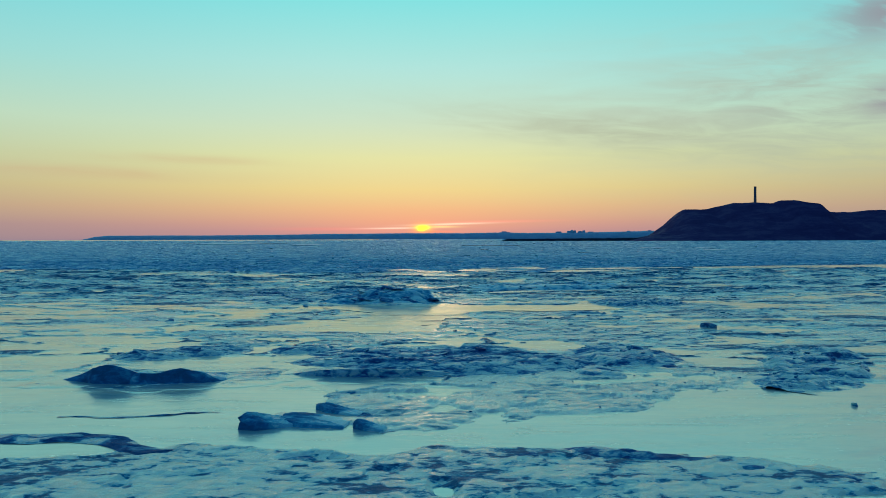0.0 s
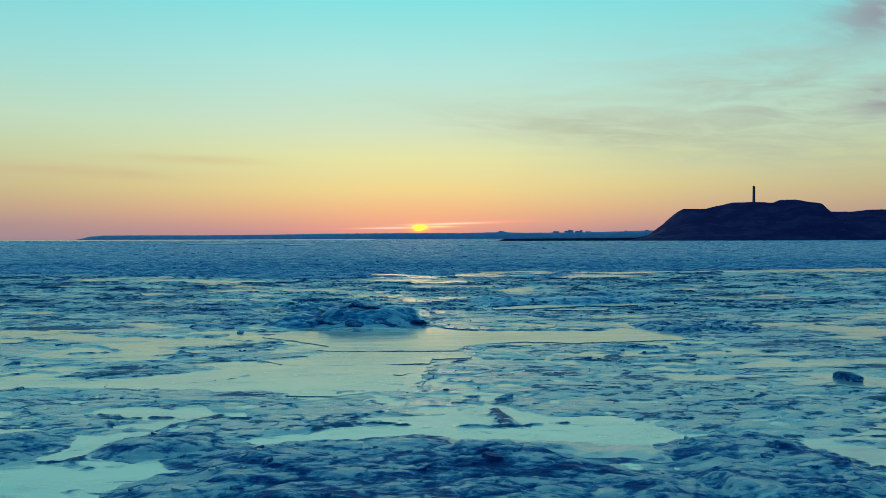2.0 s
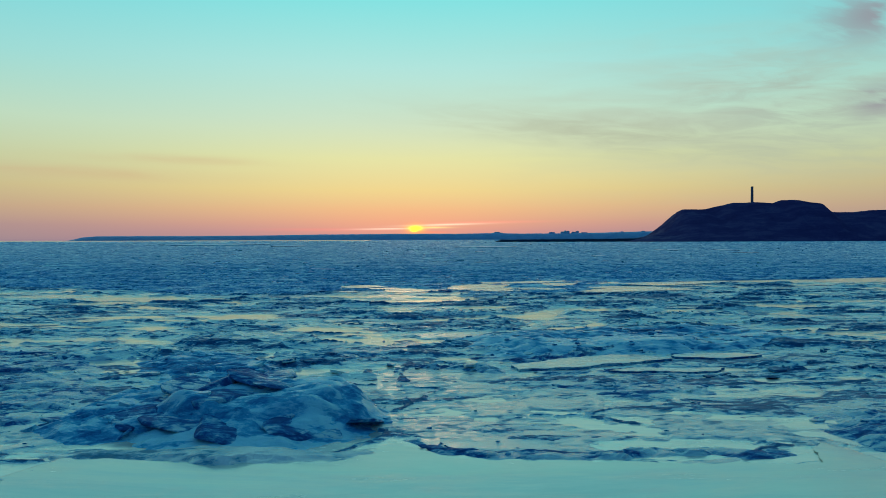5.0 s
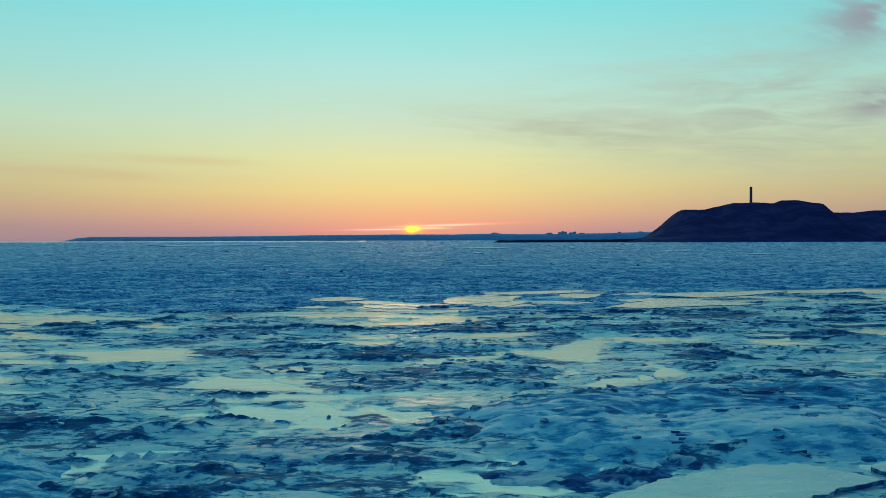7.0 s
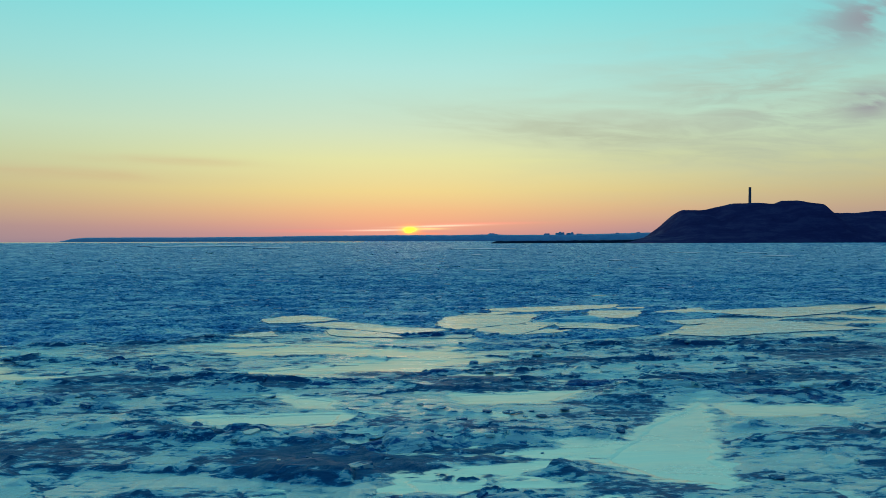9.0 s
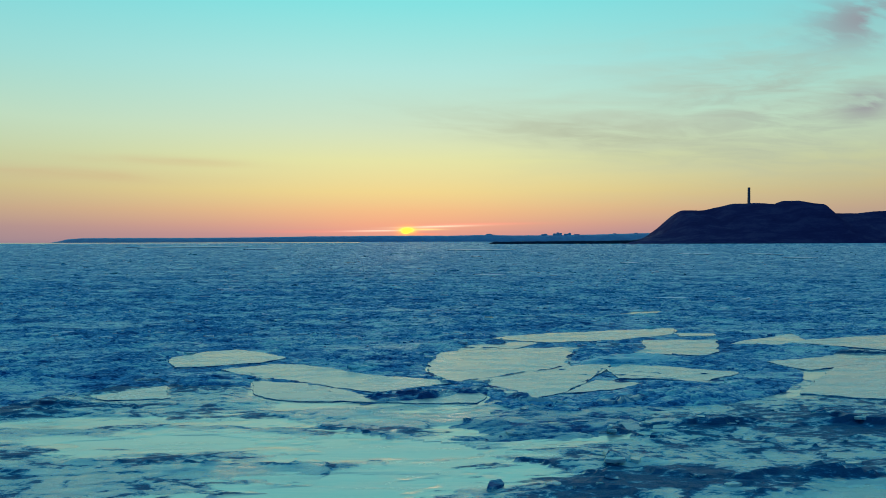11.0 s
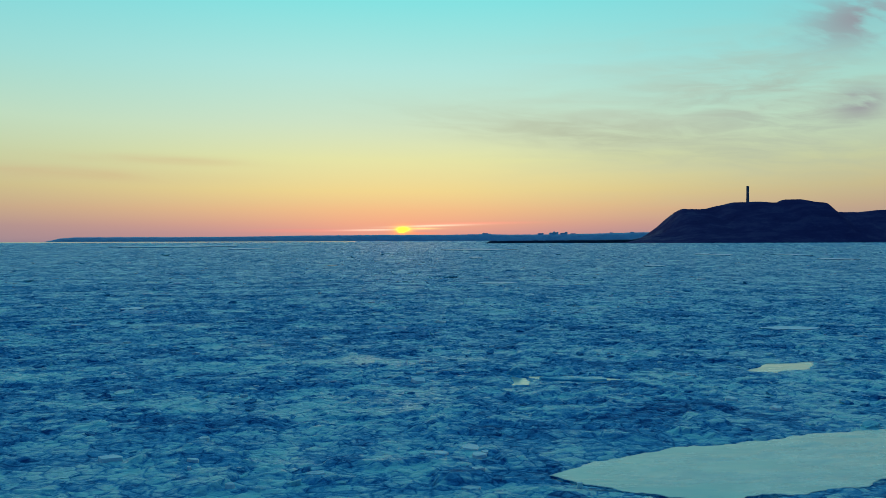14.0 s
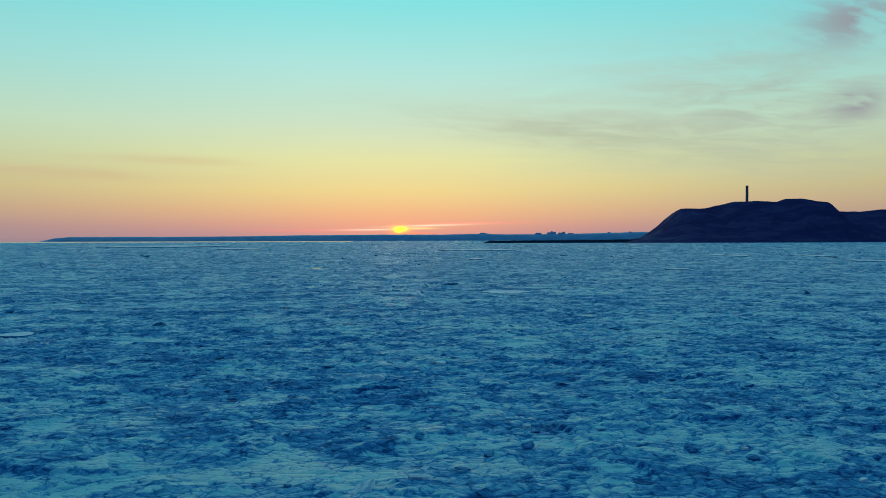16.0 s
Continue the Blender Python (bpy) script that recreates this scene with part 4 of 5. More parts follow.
def ridge(points, wide, high, blocks, seed, size=0.4, lift=-0.01, gaps=0.0):
    """A low pressure ridge of upended pieces along a line over the ice."""
    pts = [Vector((*p, 0)) for p in points]
    legs = [(b - a).length for a, b in zip(pts, pts[1:])]
    total = sum(legs)

    def along(s):
        for a, b, leg in zip(pts, pts[1:], legs):
            if s <= leg:
                return a.lerp(b, s / leg), (b - a).normalized()
            s -= leg
        return pts[-1], (pts[-1] - pts[-2]).normalized()

    n, m = max(8, int(total / 0.16)), max(7, int(wide / 0.07))
    X, Y, V = np.zeros((n, m)), np.zeros((n, m)), np.zeros((n, m))
    for i in range(n):
        p, t = along(total * i / (n - 1))
        for j in range(m):
            v = (j / (m - 1) - 0.5) * 2
            X[i, j], Y[i, j], V[i, j] = p.x - t.y * v * wide / 2, p.y + t.x * v * wide / 2, v
    X, Y = warp(X, Y, 1.4, 0.35, seed)
    ends = ease(np.minimum(np.arange(n), np.arange(n)[::-1])[:, None] / 6.0, 0, 1)
    one, joint, tone = slabs(X * 0.6, Y, 0.5, seed + 5, 0.5)
    edge = 1 - np.abs(V) + 0.5 * (fbm(X / 0.7, Y / 0.7, seed + 9) - 0.5)
    Z = ease(edge, 0, 0.6) * ends * high * (0.25 + 0.85 * one * ease(joint, 0, 0.2)) * (0.35 + 1.2 * fbm(X / 1.8, Y / 1.8, seed + 13)) + lift
    Z = Z - gaps * (1 - ease(fbm(X / 1.1, Y / 1.1, seed + 17), 0.40, 0.48))
    c = pts[len(pts) // 2]
    ob = sheet("pressure_ridge", X, Y, Z, np.ones(X.shape, bool), FLOE, (c.x, c.y), tone, None, True)
    tagged(ob, "low blue pressure ridge of broken ice between floes", "ice ridge", "pressure ridges")
    for _ in range(blocks):
        p, t = along(dice.uniform(0, total))
        v = dice.gauss(0, 0.3) * wide
        put_block("block", p.x - t.y * v, p.y + t.x * v, high * 0.25, size * dice.uniform(0.5, 1.3), ob)
    return ob


PUSHED_UP_NUMBERS = itertools.count()


def pushed_up(wide, high, blocks, size, *line):
    n = next(PUSHED_UP_NUMBERS)
    ridge(line, wide, high * 0.42, int(blocks * 0.5), 5000 + 60 * n, size * 0.7)


pushed_up(0.25, 0.10, 6, 0.10, (3.4, 38.8), (5.2, 37.4), (8.0, 36.4))
pushed_up(0.8, 0.3, 14, 0.4, (0.3, 58.5), (1.7, 57.0), (3.9, 56.7), (8.2, 57.0), (11.7, 56.7))
pushed_up(1.6, 0.5, 24, 0.55, (-14.5, 103.3), (-11.9, 101.9), (-8.3, 98.2), (-4.8, 98.1), (-1.2, 97.5), (1.0, 98.6), (4.2, 100.3))
pushed_up(0.7, 0.16, 14, 0.28, (-7.1, 116.2), (-3.2, 113.9), (0.3, 111.6), (1.1, 111.3), (3.8, 112.6), (5.0, 112.9))
pushed_up(0.4, 0.12, 6, 0.22, (9.1, 42.9), (10.9, 40.6), (12.0, 39.0), (13.2, 36.8))
pushed_up(0.6, 0.22, 12, 0.28, (-1.5, 19.5), (-3.3, 22.4), (-4.2, 24.2), (-3.2, 25.1), (-1.5, 25.9))
pushed_up(0.7, 0.28, 0, 0.18, (0.5, 17.0), (2.0, 17.0), (4.4, 17.7), (7.2, 16.8), (9.2, 15.8), (10.7, 15.1))
pushed_up(0.8, 0.26, 0, 0.18, (-13.5, 19.0), (-10.2, 18.8), (-8.0, 17.6), (-4.8, 16.9), (0.0, 16.9))
pushed_up(0.35, 0.26, 4, 0.2, (2.7, 116.1), (3.7, 113.4), (5.5, 113.5), (9.9, 116.3))
pushed_up(0.7, 0.14, 12, 0.26, (9.8, 116.8), (11.1, 121.3), (14.9, 124.6), (18.8, 126.4))
pushed_up(1.1, 0.42, 22, 0.45, (-0.6, 69.6), (2.3, 68.9), (3.1, 68.9), (3.9, 67.8), (4.6, 67.3))
pushed_up(0.7, 0.34, 8, 0.4, (5.5, 67.6), (8.5, 67.7), (11.0, 68.5), (12.9, 69.3))
pushed_up(0.7, 0.3, 6, 0.4, (9.2, 67.0), (11.8, 66.8), (14.4, 66.4))
pushed_up(1.3, 0.55, 8, 0.5, (2.9, 70.5), (4.3, 71.1), (5.8, 70.3), (9.0, 72.2), (12.1, 73.4), (15.0, 74.2))
pushed_up(0.16, 0.07, 0, 0.15, (-13.1, 21.3), (-11.2, 21.4), (-9.4, 21.6), (-7.7, 21.9))
pushed_up(0.5, 0.16, 6, 0.25, (-10.7, 41.9), (-9.4, 42.2), (-8.2, 42.7), (-7.4, 44.2))
pushed_up(0.8, 0.24, 8, 0.3, (-10.1, 49.4), (-9.7, 51.1), (-8.9, 52.6), (-8.5, 53.2))
pushed_up(1.3, 0.5, 12, 0.55, (7.8, 96.9), (12.6, 97.7), (15.9, 95.3), (18.3, 93.7))
pushed_up(1.2, 0.55, 10, 0.6, (-8.1, 89.9), (-5.9, 90.3), (-5.2, 90.6), (-2.4, 90.5))
pushed_up(1.2, 0.5, 10, 0.55, (-1.5, 88.7), (0.0, 88.8), (3.0, 89.6), (5.5, 90.0))
pushed_up(0.8, 0.36, 5, 0.4, (-12.7, 74.8), (-6.7, 75.1), (-4.5, 75.5))
pushed_up(1.3, 0.7, 16, 0.4, (0.2, 110.5), (3.8, 111.5), (5.6, 112.2), (6.9, 109.9), (8.5, 108.9), (11.8, 110.4))
pushed_up(1.0, 0.20, 4, 0.14, (10.5, 113.6), (12.5, 113.3), (14.2, 112.7), (16.6, 113.9))
pushed_up(0.7, 0.28, 6, 0.35, (3.3, 105.9), (5.1, 105.4), (6.7, 105.8), (8.4, 106.2))
pushed_up(0.3, 0.1, 6, 0.2, (-16.5, 40.7), (-12.0, 39.9), (-7.5, 40.6), (-2.3, 41.7))
pushed_up(0.3, 0.12, 4, 0.2, (9.6, 41.8), (11.4, 38.9), (13.9, 35.9))


def crack(points, seed):
    """A thin raised crack line across a smooth plate."""
    high_up = points[0][1] > 110
    ob = ridge(points, 0.08, 0.045, 0, seed, 0.1, 0.055 if high_up else 0.015, 0.06)
    ob.name = "ice_crack"
    return tagged(ob, "thin dark raised crack line across smooth ice", "ice crack", "ice cracks")


crack([(-12.0, 36.5), (-8.0, 37.0), (-4.0, 36.2), (-1.0, 37.4)], 9600)
crack([(-0.6, 40.2), (0.2, 42.5), (0.0, 44.0)], 9630)
crack([(-3.0, 44.0), (-1.0, 43.2), (0.6, 44.6), (2.4, 44.0)], 9660)
crack([(10.5, 47.5), (13.0, 45.2), (15.5, 43.8)], 9690)
crack([(-14.0, 47.0), (-11.5, 46.2), (-9.0, 46.8)], 9720)
crack([(3.8, 113.1), (5.0, 113.9), (6.3, 114.5), (9.8, 116.7), (10.5, 119.5), (11.3, 121.4)], 9750)
crack([(11.7, 116.6), (10.7, 115.0), (9.9, 113.7), (9.3, 112.7)], 9780)
crack([(10.8, 114.9), (12.0, 114.4), (13.4, 113.6), (14.6, 112.9)], 9810)
crack([(9.3, 115.0), (10.3, 114.3), (11.6, 113.7)], 9840)
crack([(7.5, 124.8), (9.7, 123.7), (13.8, 123.8), (15.3, 123.5)], 9870)
crack([(4.2, 122.5), (5.9, 121.8), (7.1, 122.3)], 9900)
crack([(12.0, 115.2), (14.5, 114.6), (16.4, 114.4)], 9930)
crack([(6.5, 26.0), (3.0, 24.6), (0.0, 23.4)], 9960)
crack([(-11.0, 47.4), (-9.9, 47.3), (-9.2, 49.3), (-8.7, 51.0), (-8.5, 53.0)], 9990)
crack([(-9.8, 47.2), (-7.8, 47.4), (-5.7, 48.1), (-5.7, 49.3)], 10020)
crack([(-11.0, 55.6), (-9.5, 55.3), (-8.7, 56.6)], 10050)
crack([(8.2, 51.8), (10.1, 51.8), (13.6, 52.4), (15.1, 52.3)], 10080)
crack([(-7.8, 46.5), (-6.5, 45.1), (-3.3, 45.2), (-2.7, 45.5), (-0.2, 45.7), (0.5, 46.7)], 10110)

# single blocks and loose clusters
for x, y, size in ((3.0, 39.4, 0.90), (0.0, 66.1, 0.8), (17.8, 42.3, 1.1), (14.7, 22.5, 0.28), (0.0, 64.4, 0.55), (0.3, 64.2, 0.35),
                   (4.5, 101.7, 0.6), (7.8, 46.9, 0.5), (-12.1, 55.9, 0.6), (-0.3, 71.4, 0.5),
                   (6.1, 153.9, 0.5), (2.4, 118.8, 0.5), (-19.9, 46.0, 0.9)):
    tagged(put_block("ice_block", x, y, -0.02, size, None, 6, 2.0 if y < 40 else 1.5), "single blue block of broken ice on the sea", "ice block", "ice blocks on the sea")
for x, y, rx, ry, count, size in ((5.7, 29.4, 2.0, 0.9, 16, 0.26), (7.2, 27.2, 2.5, 0.8, 18, 0.22), (-1.2, 74.9, 1.6, 1.6, 18, 0.35), (1.5, 73.9, 1.2, 1.4, 16, 0.4),
                                  (0.4, 70.9, 1.4, 0.8, 16, 0.4), (0.0, 82.8, 1.6, 0.8, 14, 0.45), (2.8, 82.1, 1.6, 0.8, 12, 0.45), (8.8, 82.5, 1.8, 1.2, 26, 0.3),
                                  (-6.7, 92.2, 1.6, 0.5, 8, 0.5), (0.4, 88.2, 1.5, 0.5, 8, 0.4), (3.7, 88.5, 1.5, 0.5, 8, 0.4), (-5.4, 65.6, 1.0, 1.0, 14, 0.4),
                                  (-8.1, 69.9, 1.2, 0.8, 12, 0.45), (11.0, 71.9, 1.5, 0.5, 8, 0.45), (-17.8, 64.7, 2.5, 0.8, 8, 0.6), (1.0, 24.0, 3.0, 1.5, 14, 0.16)):
    for _ in range(int(count * 0.6)):
        tagged(put_block("ice_block", dice.gauss(x, rx * 0.6), dice.gauss(y, ry * 0.6), 0.0, size * dice.uniform(0.35, 1.0), None, 10),
               "small loose blue block of broken ice", "ice block", "loose ice blocks")


# the dark boulder of ice with slabs leaning behind it
def ice_heap(name, label, x, y, hx, hy, turn, high, seed, blocks, size, cell=0.9, soft=1.6, pieces=0.0, piece=0.4):
    ob = patch(name, label, "ice mound", MOUND, x, y, hx, hy, turn, high, seed, cell, 0, soft, 0.45, square=2.1, bias=-0.04, pieces=pieces, piece=piece)
    for _ in range(blocks):
        a, r = dice.uniform(0, 2 * math.pi), math.sqrt(dice.uniform(0, 1)) * 0.85
        u, v = r * hx * math.cos(a), r * hy * math.sin(a)
        c, s = math.cos(radians(turn)), math.sin(radians(turn))
        b = put_block("block", x + u * c - v * s, y + u * s + v * c, high * 0.62 * (1 - r ** 1.6), size * dice.uniform(0.5, 1.4), ob, 20)
    return ob


def leaning_slab(label, x, y, long, wide, high, turn, seed, under=0.25):
    """A thick piece of ice lying tipped up: one end raised and undercut, the other sunk in the ice."""
    n, m = 44, 26
    u, v = np.meshgrid(np.linspace(0, 1, n), np.linspace(-1, 1, m))
    side = (0.6 + 0.4 * ease(u, 0.0, 0.35)) * (1 - 0.35 * u ** 2) + 0.25 * (fbm(u * 4, v * 0.5 + 9, seed) - 0.5)
    a, b = (u - 0.5) * long, v * side * wide / 2
    top = high * (1 - u) ** 1.25 * (0.55 + 0.45 * ease(u, 0.0, 0.16)) * (1 - 0.45 * np.abs(v) ** 3) + 0.04
    top = top * (0.75 + 0.5 * fbm(u * 5, v * 3, seed + 5)) + 0.10 * high * lumps_of(u * 4, v * 2, seed + 9)
    a = a + 0.14 * long * (fbm(v * 2.5, u * 0 + 3, seed + 3) - 0.5) * (1 - u) + under * (1 - u) ** 3 * -0.3
    rim = (np.abs(v) > 0.999) | (u > 0.999) | (u < 0.001)
    low = np.where(rim, -0.06, top)
    ring = u < 0.03
    low = np.where(ring & ~rim, top, low)
    a = np.where(u < 0.001, a + under, a)
    c, s_ = math.cos(radians(turn)), math.sin(radians(turn))
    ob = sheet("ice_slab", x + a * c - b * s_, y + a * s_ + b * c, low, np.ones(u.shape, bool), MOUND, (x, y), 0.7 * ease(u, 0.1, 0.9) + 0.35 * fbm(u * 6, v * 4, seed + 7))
    return tagged(ob, label, "ice slab")


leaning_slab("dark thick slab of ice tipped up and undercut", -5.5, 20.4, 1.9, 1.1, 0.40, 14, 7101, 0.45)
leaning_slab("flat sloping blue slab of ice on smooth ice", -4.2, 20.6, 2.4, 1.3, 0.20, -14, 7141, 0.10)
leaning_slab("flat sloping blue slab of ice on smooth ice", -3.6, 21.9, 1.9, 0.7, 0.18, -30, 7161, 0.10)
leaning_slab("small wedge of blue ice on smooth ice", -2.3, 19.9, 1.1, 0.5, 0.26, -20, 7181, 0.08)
BIG_HEAP = ice_heap("ice_mound", "big dark blue heap of piled ice slabs on the sea", -4.4, 60.9, 4.3, 3.8, 6, 1.15, 7001, 18, 0.65, 1.5, 1.8, pieces=0.3, piece=0.5)
for x, y, z, size in ((-6.9, 59.3, 0.35, 2.6), (-5.0, 58.6, 0.30, 2.8), (-2.6, 58.6, 0.18, 2.6), (-6.3, 61.2, 0.85, 2.2), (-4.9, 61.5, 1.10, 2.4), (-3.6, 61.2, 0.95, 2.2),
                      (-2.4, 60.4, 0.60, 2.0), (-7.9, 60.6, 0.35, 2.0), (-1.0, 59.6, 0.15, 1.8), (-5.6, 60.0, 0.75, 2.2), (-3.8, 59.8, 0.65, 2.4), (-4.4, 62.6, 1.00, 2.2), (-8.6, 59.8, 0.35, 2.2), (-9.4, 60.8, 0.30, 1.8), (-7.4, 61.4, 0.75, 2.2)):
    put_block("slab", x, y, z, size, BIG_HEAP, 8, 0.8)
ice_heap("ice_mound", "low dark tail of ice rubble beside the big heap", -8.6, 60.6, 3.2, 2.6, 20, 0.80, 7051, 14, 0.7, 1.0, 1.2, pieces=0.5, piece=0.5)
ice_heap("ice_boulder", "dark low lump of ice beside an open pool", 7.8, 138.3, 0.5, 0.3, 0, 0.50, 7401, 0, 0.3, 0.6, 0.3)
ice_heap("ice_boulder", "dark low lump of ice beside an open pool", 10.1, 138.6, 0.8, 0.4, 5, 0.45, 7501, 0, 0.3, 0.7, 0.4)
leaning_slab("flat grey-green slab of ice lying in an open pool", 10.2, 137.1, 3.0, 0.9, 0.14, 4, 7541, 0.05)

# ------------------------------------------------------------------ smooth floes
def floe(corners, top, seed, mat=PLATE, tone=0.95):
    """A flat plate of ice with a ragged, slightly bevelled rim."""
    cx, cy = sum(c[0] for c in corners) / len(corners), sum(c[1] for c in corners) / len(corners)
    ring = []
    for (ax, ay), (bx, by) in zip(corners, corners[1:] + corners[:1]):
        n = max(2, int(math.hypot(bx - ax, by - ay) / 0.12))
        for k in range(n):
            ring.append((ax + (bx - ax) * k / n, ay + (by - ay) * k / n))
    R = np.array(ring)
    px, py = warp(R[:, 0], R[:, 1], 1.6, 0.24, seed)
    px, py = warp(px, py, 0.5, 0.16, seed + 3)
    px, py = warp(px, py, 0.2, 0.05, seed + 7)
    def ring_at(bm, inset, z):
        return [bm.verts.new(((a - cx) * (1 - inset / 4), (b - cy) * (1 - inset / 4), z)) for a, b in zip(px, py)]

    def band(bm, lo, hi):
        for k in range(len(lo)):
            j = (k + 1) % len(lo)
            bm.faces.new((lo[k], lo[j], hi[j], hi[k]))

    bm = bmesh.new()
    rim, edge = ring_at(bm, 0.0, top - 0.012), ring_at(bm, 0.03, top)
    band(bm, rim, edge)
    bm.faces.new(edge)
    bmesh.ops.recalc_face_normals(bm, faces=list(bm.faces))
    ob = part("ice_floe", bm, mat, None, "", tone)
    ob.location = (cx, cy, 0)
    bm = bmesh.new()
    band(bm, ring_at(bm, -0.02, -0.10), ring_at(bm, 0.004, top - 0.014))
    bmesh.ops.recalc_face_normals(bm, faces=list(bm.faces))
    part("rim", bm, FLOE, ob, "dark blue broken edge of the floe", 0.4)
    return tagged(ob, "smooth pale flat plate of sea ice with cracked rim", "ice floe", "smooth ice floes")


for n, (kind, corners) in enumerate(FLOES.items()):
    floe(corners, FLOE_TOP.get(kind, 0.04) + 0.004 * (n % 7), 8000 + 20 * n, SMOOTH if kind in ("step", "low") else GLAZE if kind == "long" else PLATE, 0.62)

# far glints of smooth ice lying in the brash, painted as matte white plates
for n in range(22):
    y = 210 * math.exp(dice.uniform(0.0, 1.6))
    x = 3 + dice.uniform(-1, 1) * (14 + 0.62 * (y - 125))
    hx, hy, k = 0.004 * y * dice.uniform(0.6, 2.2) + 0.2, 0.0024 * y * dice.uniform(0.5, 1.3) + 0.1, 10
    floe([(x + hx * math.cos(2 * math.pi * i / k) * dice.uniform(0.6, 1.15), y + hy * math.sin(2 * math.pi * i / k) * dice.uniform(0.5, 1.15)) for i in range(k)], 0.06 + 0.0005 * (y - 150), 9000 + 20 * n, SNOW_GLINT)
# placed glints, likewise plain white plates instead of reflected sky
for n, (x, y, hx, hy, z) in enumerate(((-240, 748, 55, 95, 0.9), (38, 492, 24, 26, 0.62), (14, 199, 2.8, 2.0, 0.16), (116, 349, 5.5, 14, 0.5), (125, 291, 4.5, 8, 0.45), (21, 322, 2.2, 9, 0.45),
                                       (141, 341, 3.5, 14, 0.5), (29, 152, 2.1, 0.9, 0.12), (29, 142, 2.4, 1.0, 0.10), (-23, 167.5, 1.1, 1.2, 0.12), (56, 251, 2.2, 4, 0.36), (-120, 560, 14, 30, 0.7))):
    k = 14
    floe([(x + hx * math.cos(2 * math.pi * i / k) * dice.uniform(0.7, 1.1), y + hy * math.sin(2 * math.pi * i / k) * dice.uniform(0.6, 1.1)) for i in range(k)], z, 8800 + 20 * n, SNOW_GLINT)


# ------------------------------------------------------------------ far land
def slag_hill():
    line = [(330, 0), (362, 2), (441, 18), (469, 41), (497, 64), (543, 64), (553, 67), (573, 72), (591, 76), (625, 77), (651, 75), (666, 75), (675, 80),
            (697, 80), (724, 75), (738, 73), (754, 56), (794, 55), (816, 57), (832, 59), (900, 60), (1050, 48), (1200, 30), (1300, 0)]
    xs = np.arange(335, 1300, 4.0)
    crest = np.interp(xs, [p[0] for p in line], [p[1] for p in line]) + 1.6 * (fbm(xs / 16, xs * 0, 9100) - 0.5)
    back = np.interp(xs, [360, 500, 600, 700, 760, 1300], [1150, 1300, 1280, 1250, 1230, 1230])
    v = np.linspace(0, 1, 60)
    X = np.repeat(xs[None, :], len(v), 0)
    Y = np.zeros(X.shape)
    Z = np.zeros(X.shape)
    for i, s in enumerate(v):
        k = min(1.0, s / 0.60)
        Y[i] = 1132 + (back - 1132) * s / 0.60 if s <= 0.60 else back + (s - 0.60) * 500
        Z[i] = crest * (k if s <= 0.62 else max(0.0, 1 - ((s - 0.62) / 0.38) ** 1.5))
    gully = fbm(X / 14, Y / 90, 9200) - 0.5
    Y = Y + gully * 14 * np.sin(np.clip(Z / 80, 0, 1) * math.pi)
    Z = Z + (fbm(X / 9, Y / 9, 9300) - 0.5) * 0.9 * (Z > 2) - 0.3
    ob = sheet("slag_hill", X, Y, Z, np.ones(X.shape, bool), SLAG)
    return tagged(ob, "dark flat-topped slag hill on the far shore", "hill", kind="structure")


slag_hill()


def ribbon(name, label, category, y, deep, xs, zs, mat, seed, jag):
    """A long low strip of land with an uneven top."""
    fine = np.arange(xs[0], xs[-1], max(2.0, (xs[-1] - xs[0]) / 900))
    top = np.interp(fine, xs, zs) + jag * (fbm(fine / (6 * jag + 4), fine * 0, seed, 3) - 0.5) * 2
    depth = np.array([0, 0.04, 0.12, 0.5, 1.0]) * deep
    rise = np.array([0, 0.75, 1.0, 1.0, 0.0])
    X = np.repeat(fine[None, :], 5, 0)
    Y = y + np.repeat(depth[:, None], len(fine), 1)
    Z = rise[:, None] * np.maximum(top, 0.2)[None, :] - 0.2
    return tagged(sheet(name, X, Y, Z, np.ones(X.shape, bool), mat), label, category, kind="structure")


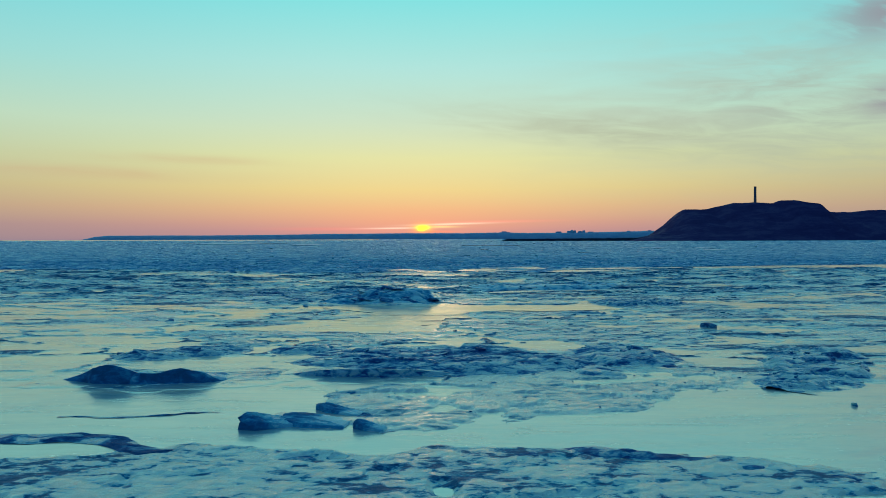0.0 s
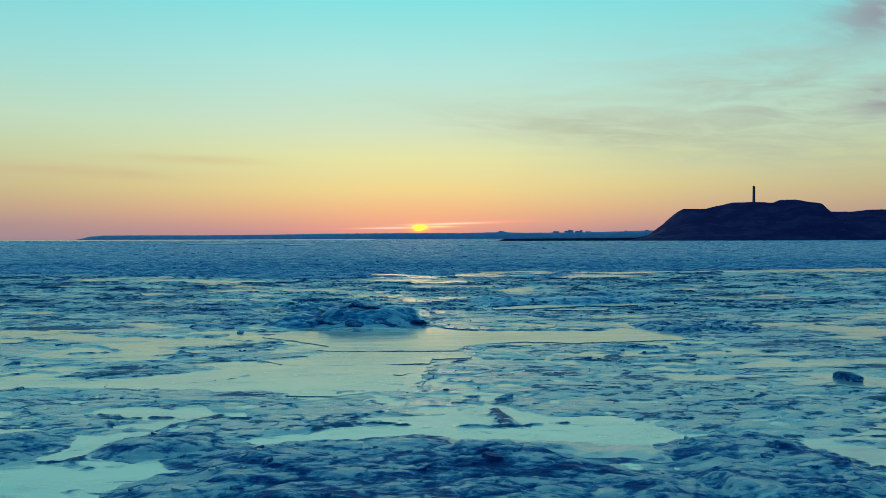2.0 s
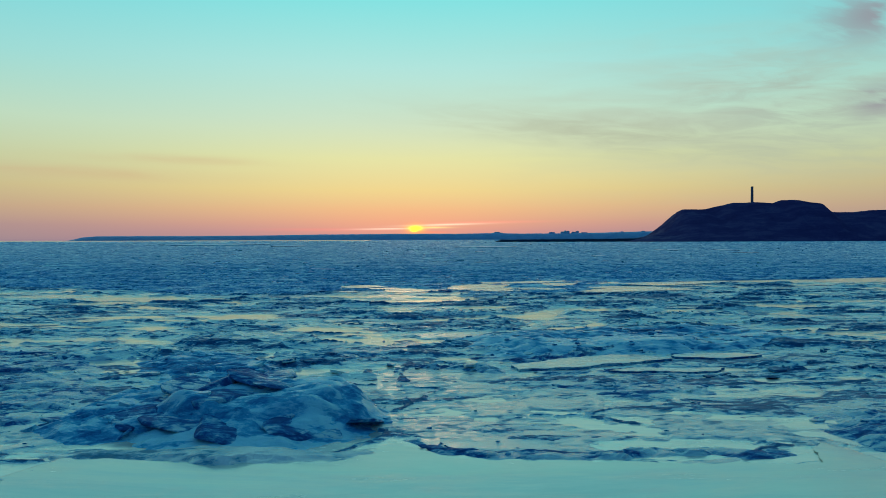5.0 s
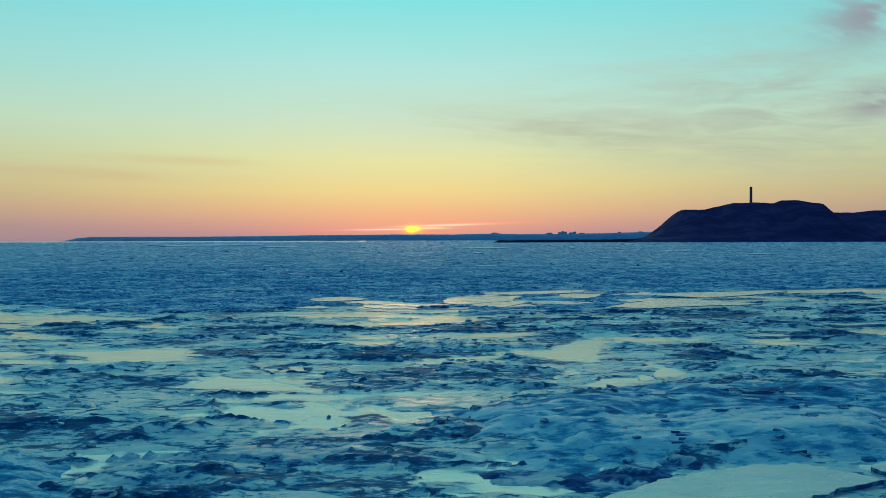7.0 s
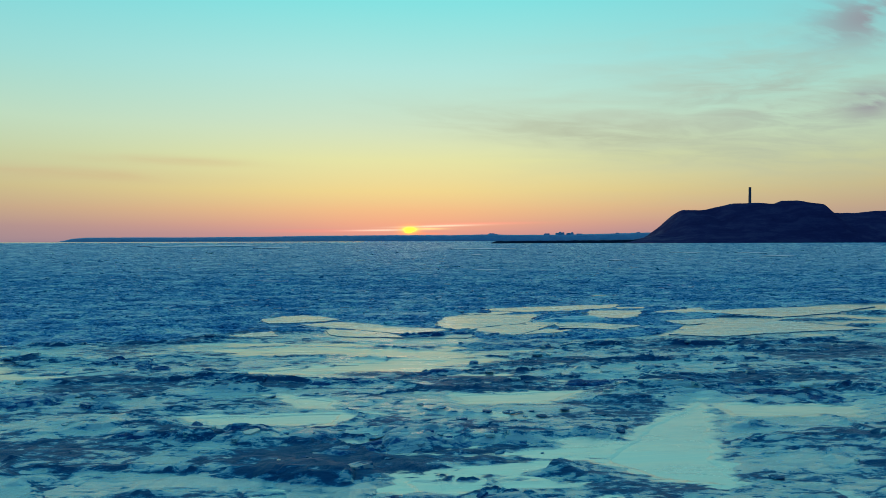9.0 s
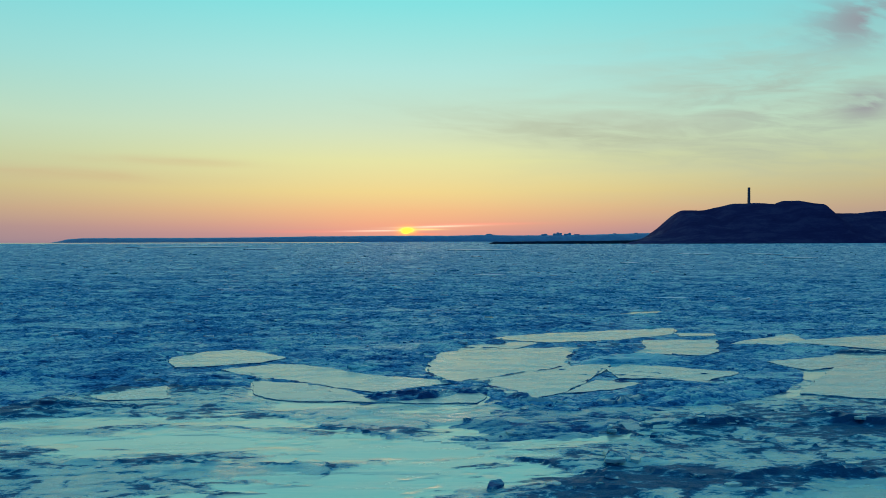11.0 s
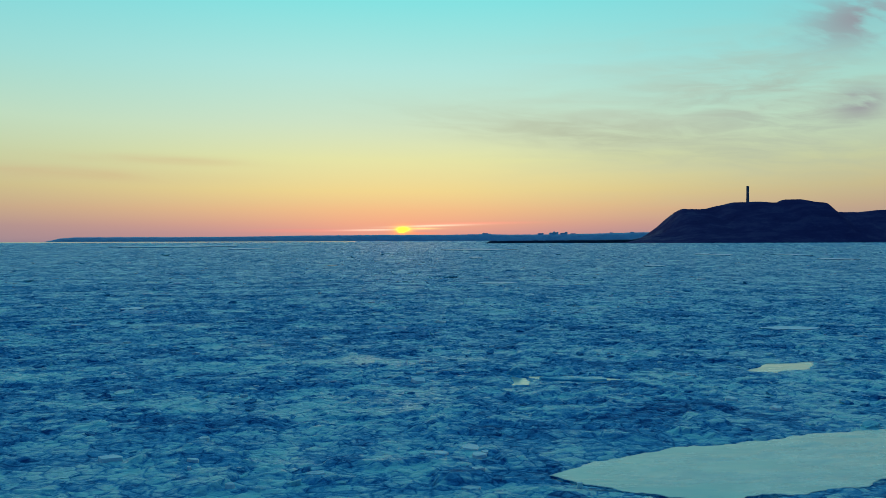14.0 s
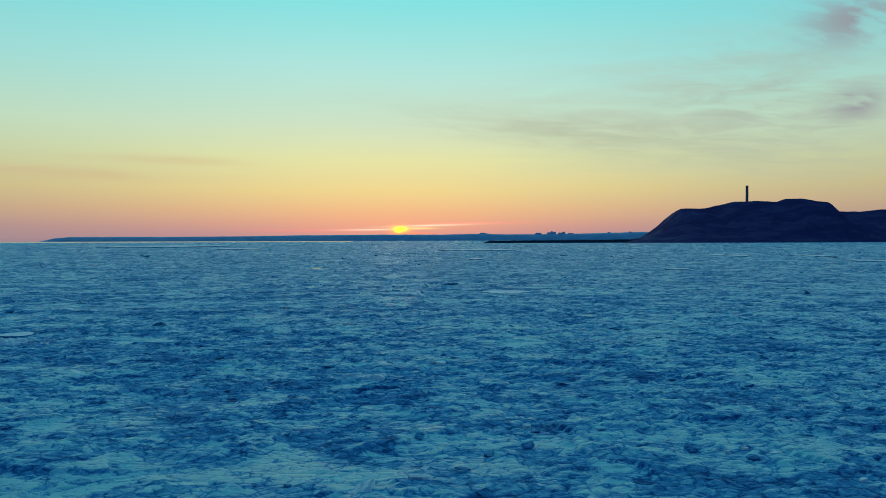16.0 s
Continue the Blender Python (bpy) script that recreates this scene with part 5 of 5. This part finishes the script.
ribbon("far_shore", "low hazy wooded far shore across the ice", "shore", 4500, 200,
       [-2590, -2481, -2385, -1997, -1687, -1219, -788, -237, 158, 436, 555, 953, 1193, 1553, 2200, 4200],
       [0, 24, 31, 32, 31, 34, 40, 43, 42, 48, 43, 44, 48, 57, 60, 50], HAZED_LAND, 9400, 1.6)
ribbon("spit", "long low dark stone spit running to the hill", "spit", 1215, 40, [112, 125, 200, 300, 360, 440], [0.3, 4.5, 5.0, 5.5, 6.0, 7.0], STONE, 9500, 0.5)


def chimney(x, y, base, top, wide):
    ob = tagged(new("chimney"), "tall dark brick factory chimney behind the hill", "chimney")
    ob.location = (x, y, 0)
    bm = bmesh.new()
    bmesh.ops.create_cone(bm, cap_ends=True, segments=24, radius1=wide * 0.56, radius2=wide * 0.42, depth=top - base)
    bmesh.ops.translate(bm, verts=list(bm.verts), vec=(0, 0, (top + base) / 2))
    part("shaft", bm, BRICK, ob)
    bm = bmesh.new()
    bmesh.ops.create_cone(bm, cap_ends=True, segments=24, radius1=wide * 0.44, radius2=wide * 0.44, depth=3)
    bmesh.ops.translate(bm, verts=list(bm.verts), vec=(0, 0, top - 2))
    part("collar", bm, BRICK, ob)
    return ob


chimney(962.5, 1950, 0, 162.6, 8.6)


def far_building(x, y, z, wide, high):
    ob = tagged(new("far_building"), "small hazy building on the far shore", "building", "buildings on the far shore")
    ob.location = (x, y, z)
    bm = bmesh.new()
    bmesh.ops.create_cube(bm, size=1)
    for v in bm.verts:
        v.co = Vector((v.co.x * wide, v.co.y * 14, (v.co.z + 0.5) * high))
    part("wall", bm, HAZED_LAND, ob)
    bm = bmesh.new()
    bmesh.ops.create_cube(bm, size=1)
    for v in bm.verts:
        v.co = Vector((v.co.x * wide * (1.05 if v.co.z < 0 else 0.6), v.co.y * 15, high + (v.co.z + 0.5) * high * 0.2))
    part("roof", bm, HAZED_LAND, ob)


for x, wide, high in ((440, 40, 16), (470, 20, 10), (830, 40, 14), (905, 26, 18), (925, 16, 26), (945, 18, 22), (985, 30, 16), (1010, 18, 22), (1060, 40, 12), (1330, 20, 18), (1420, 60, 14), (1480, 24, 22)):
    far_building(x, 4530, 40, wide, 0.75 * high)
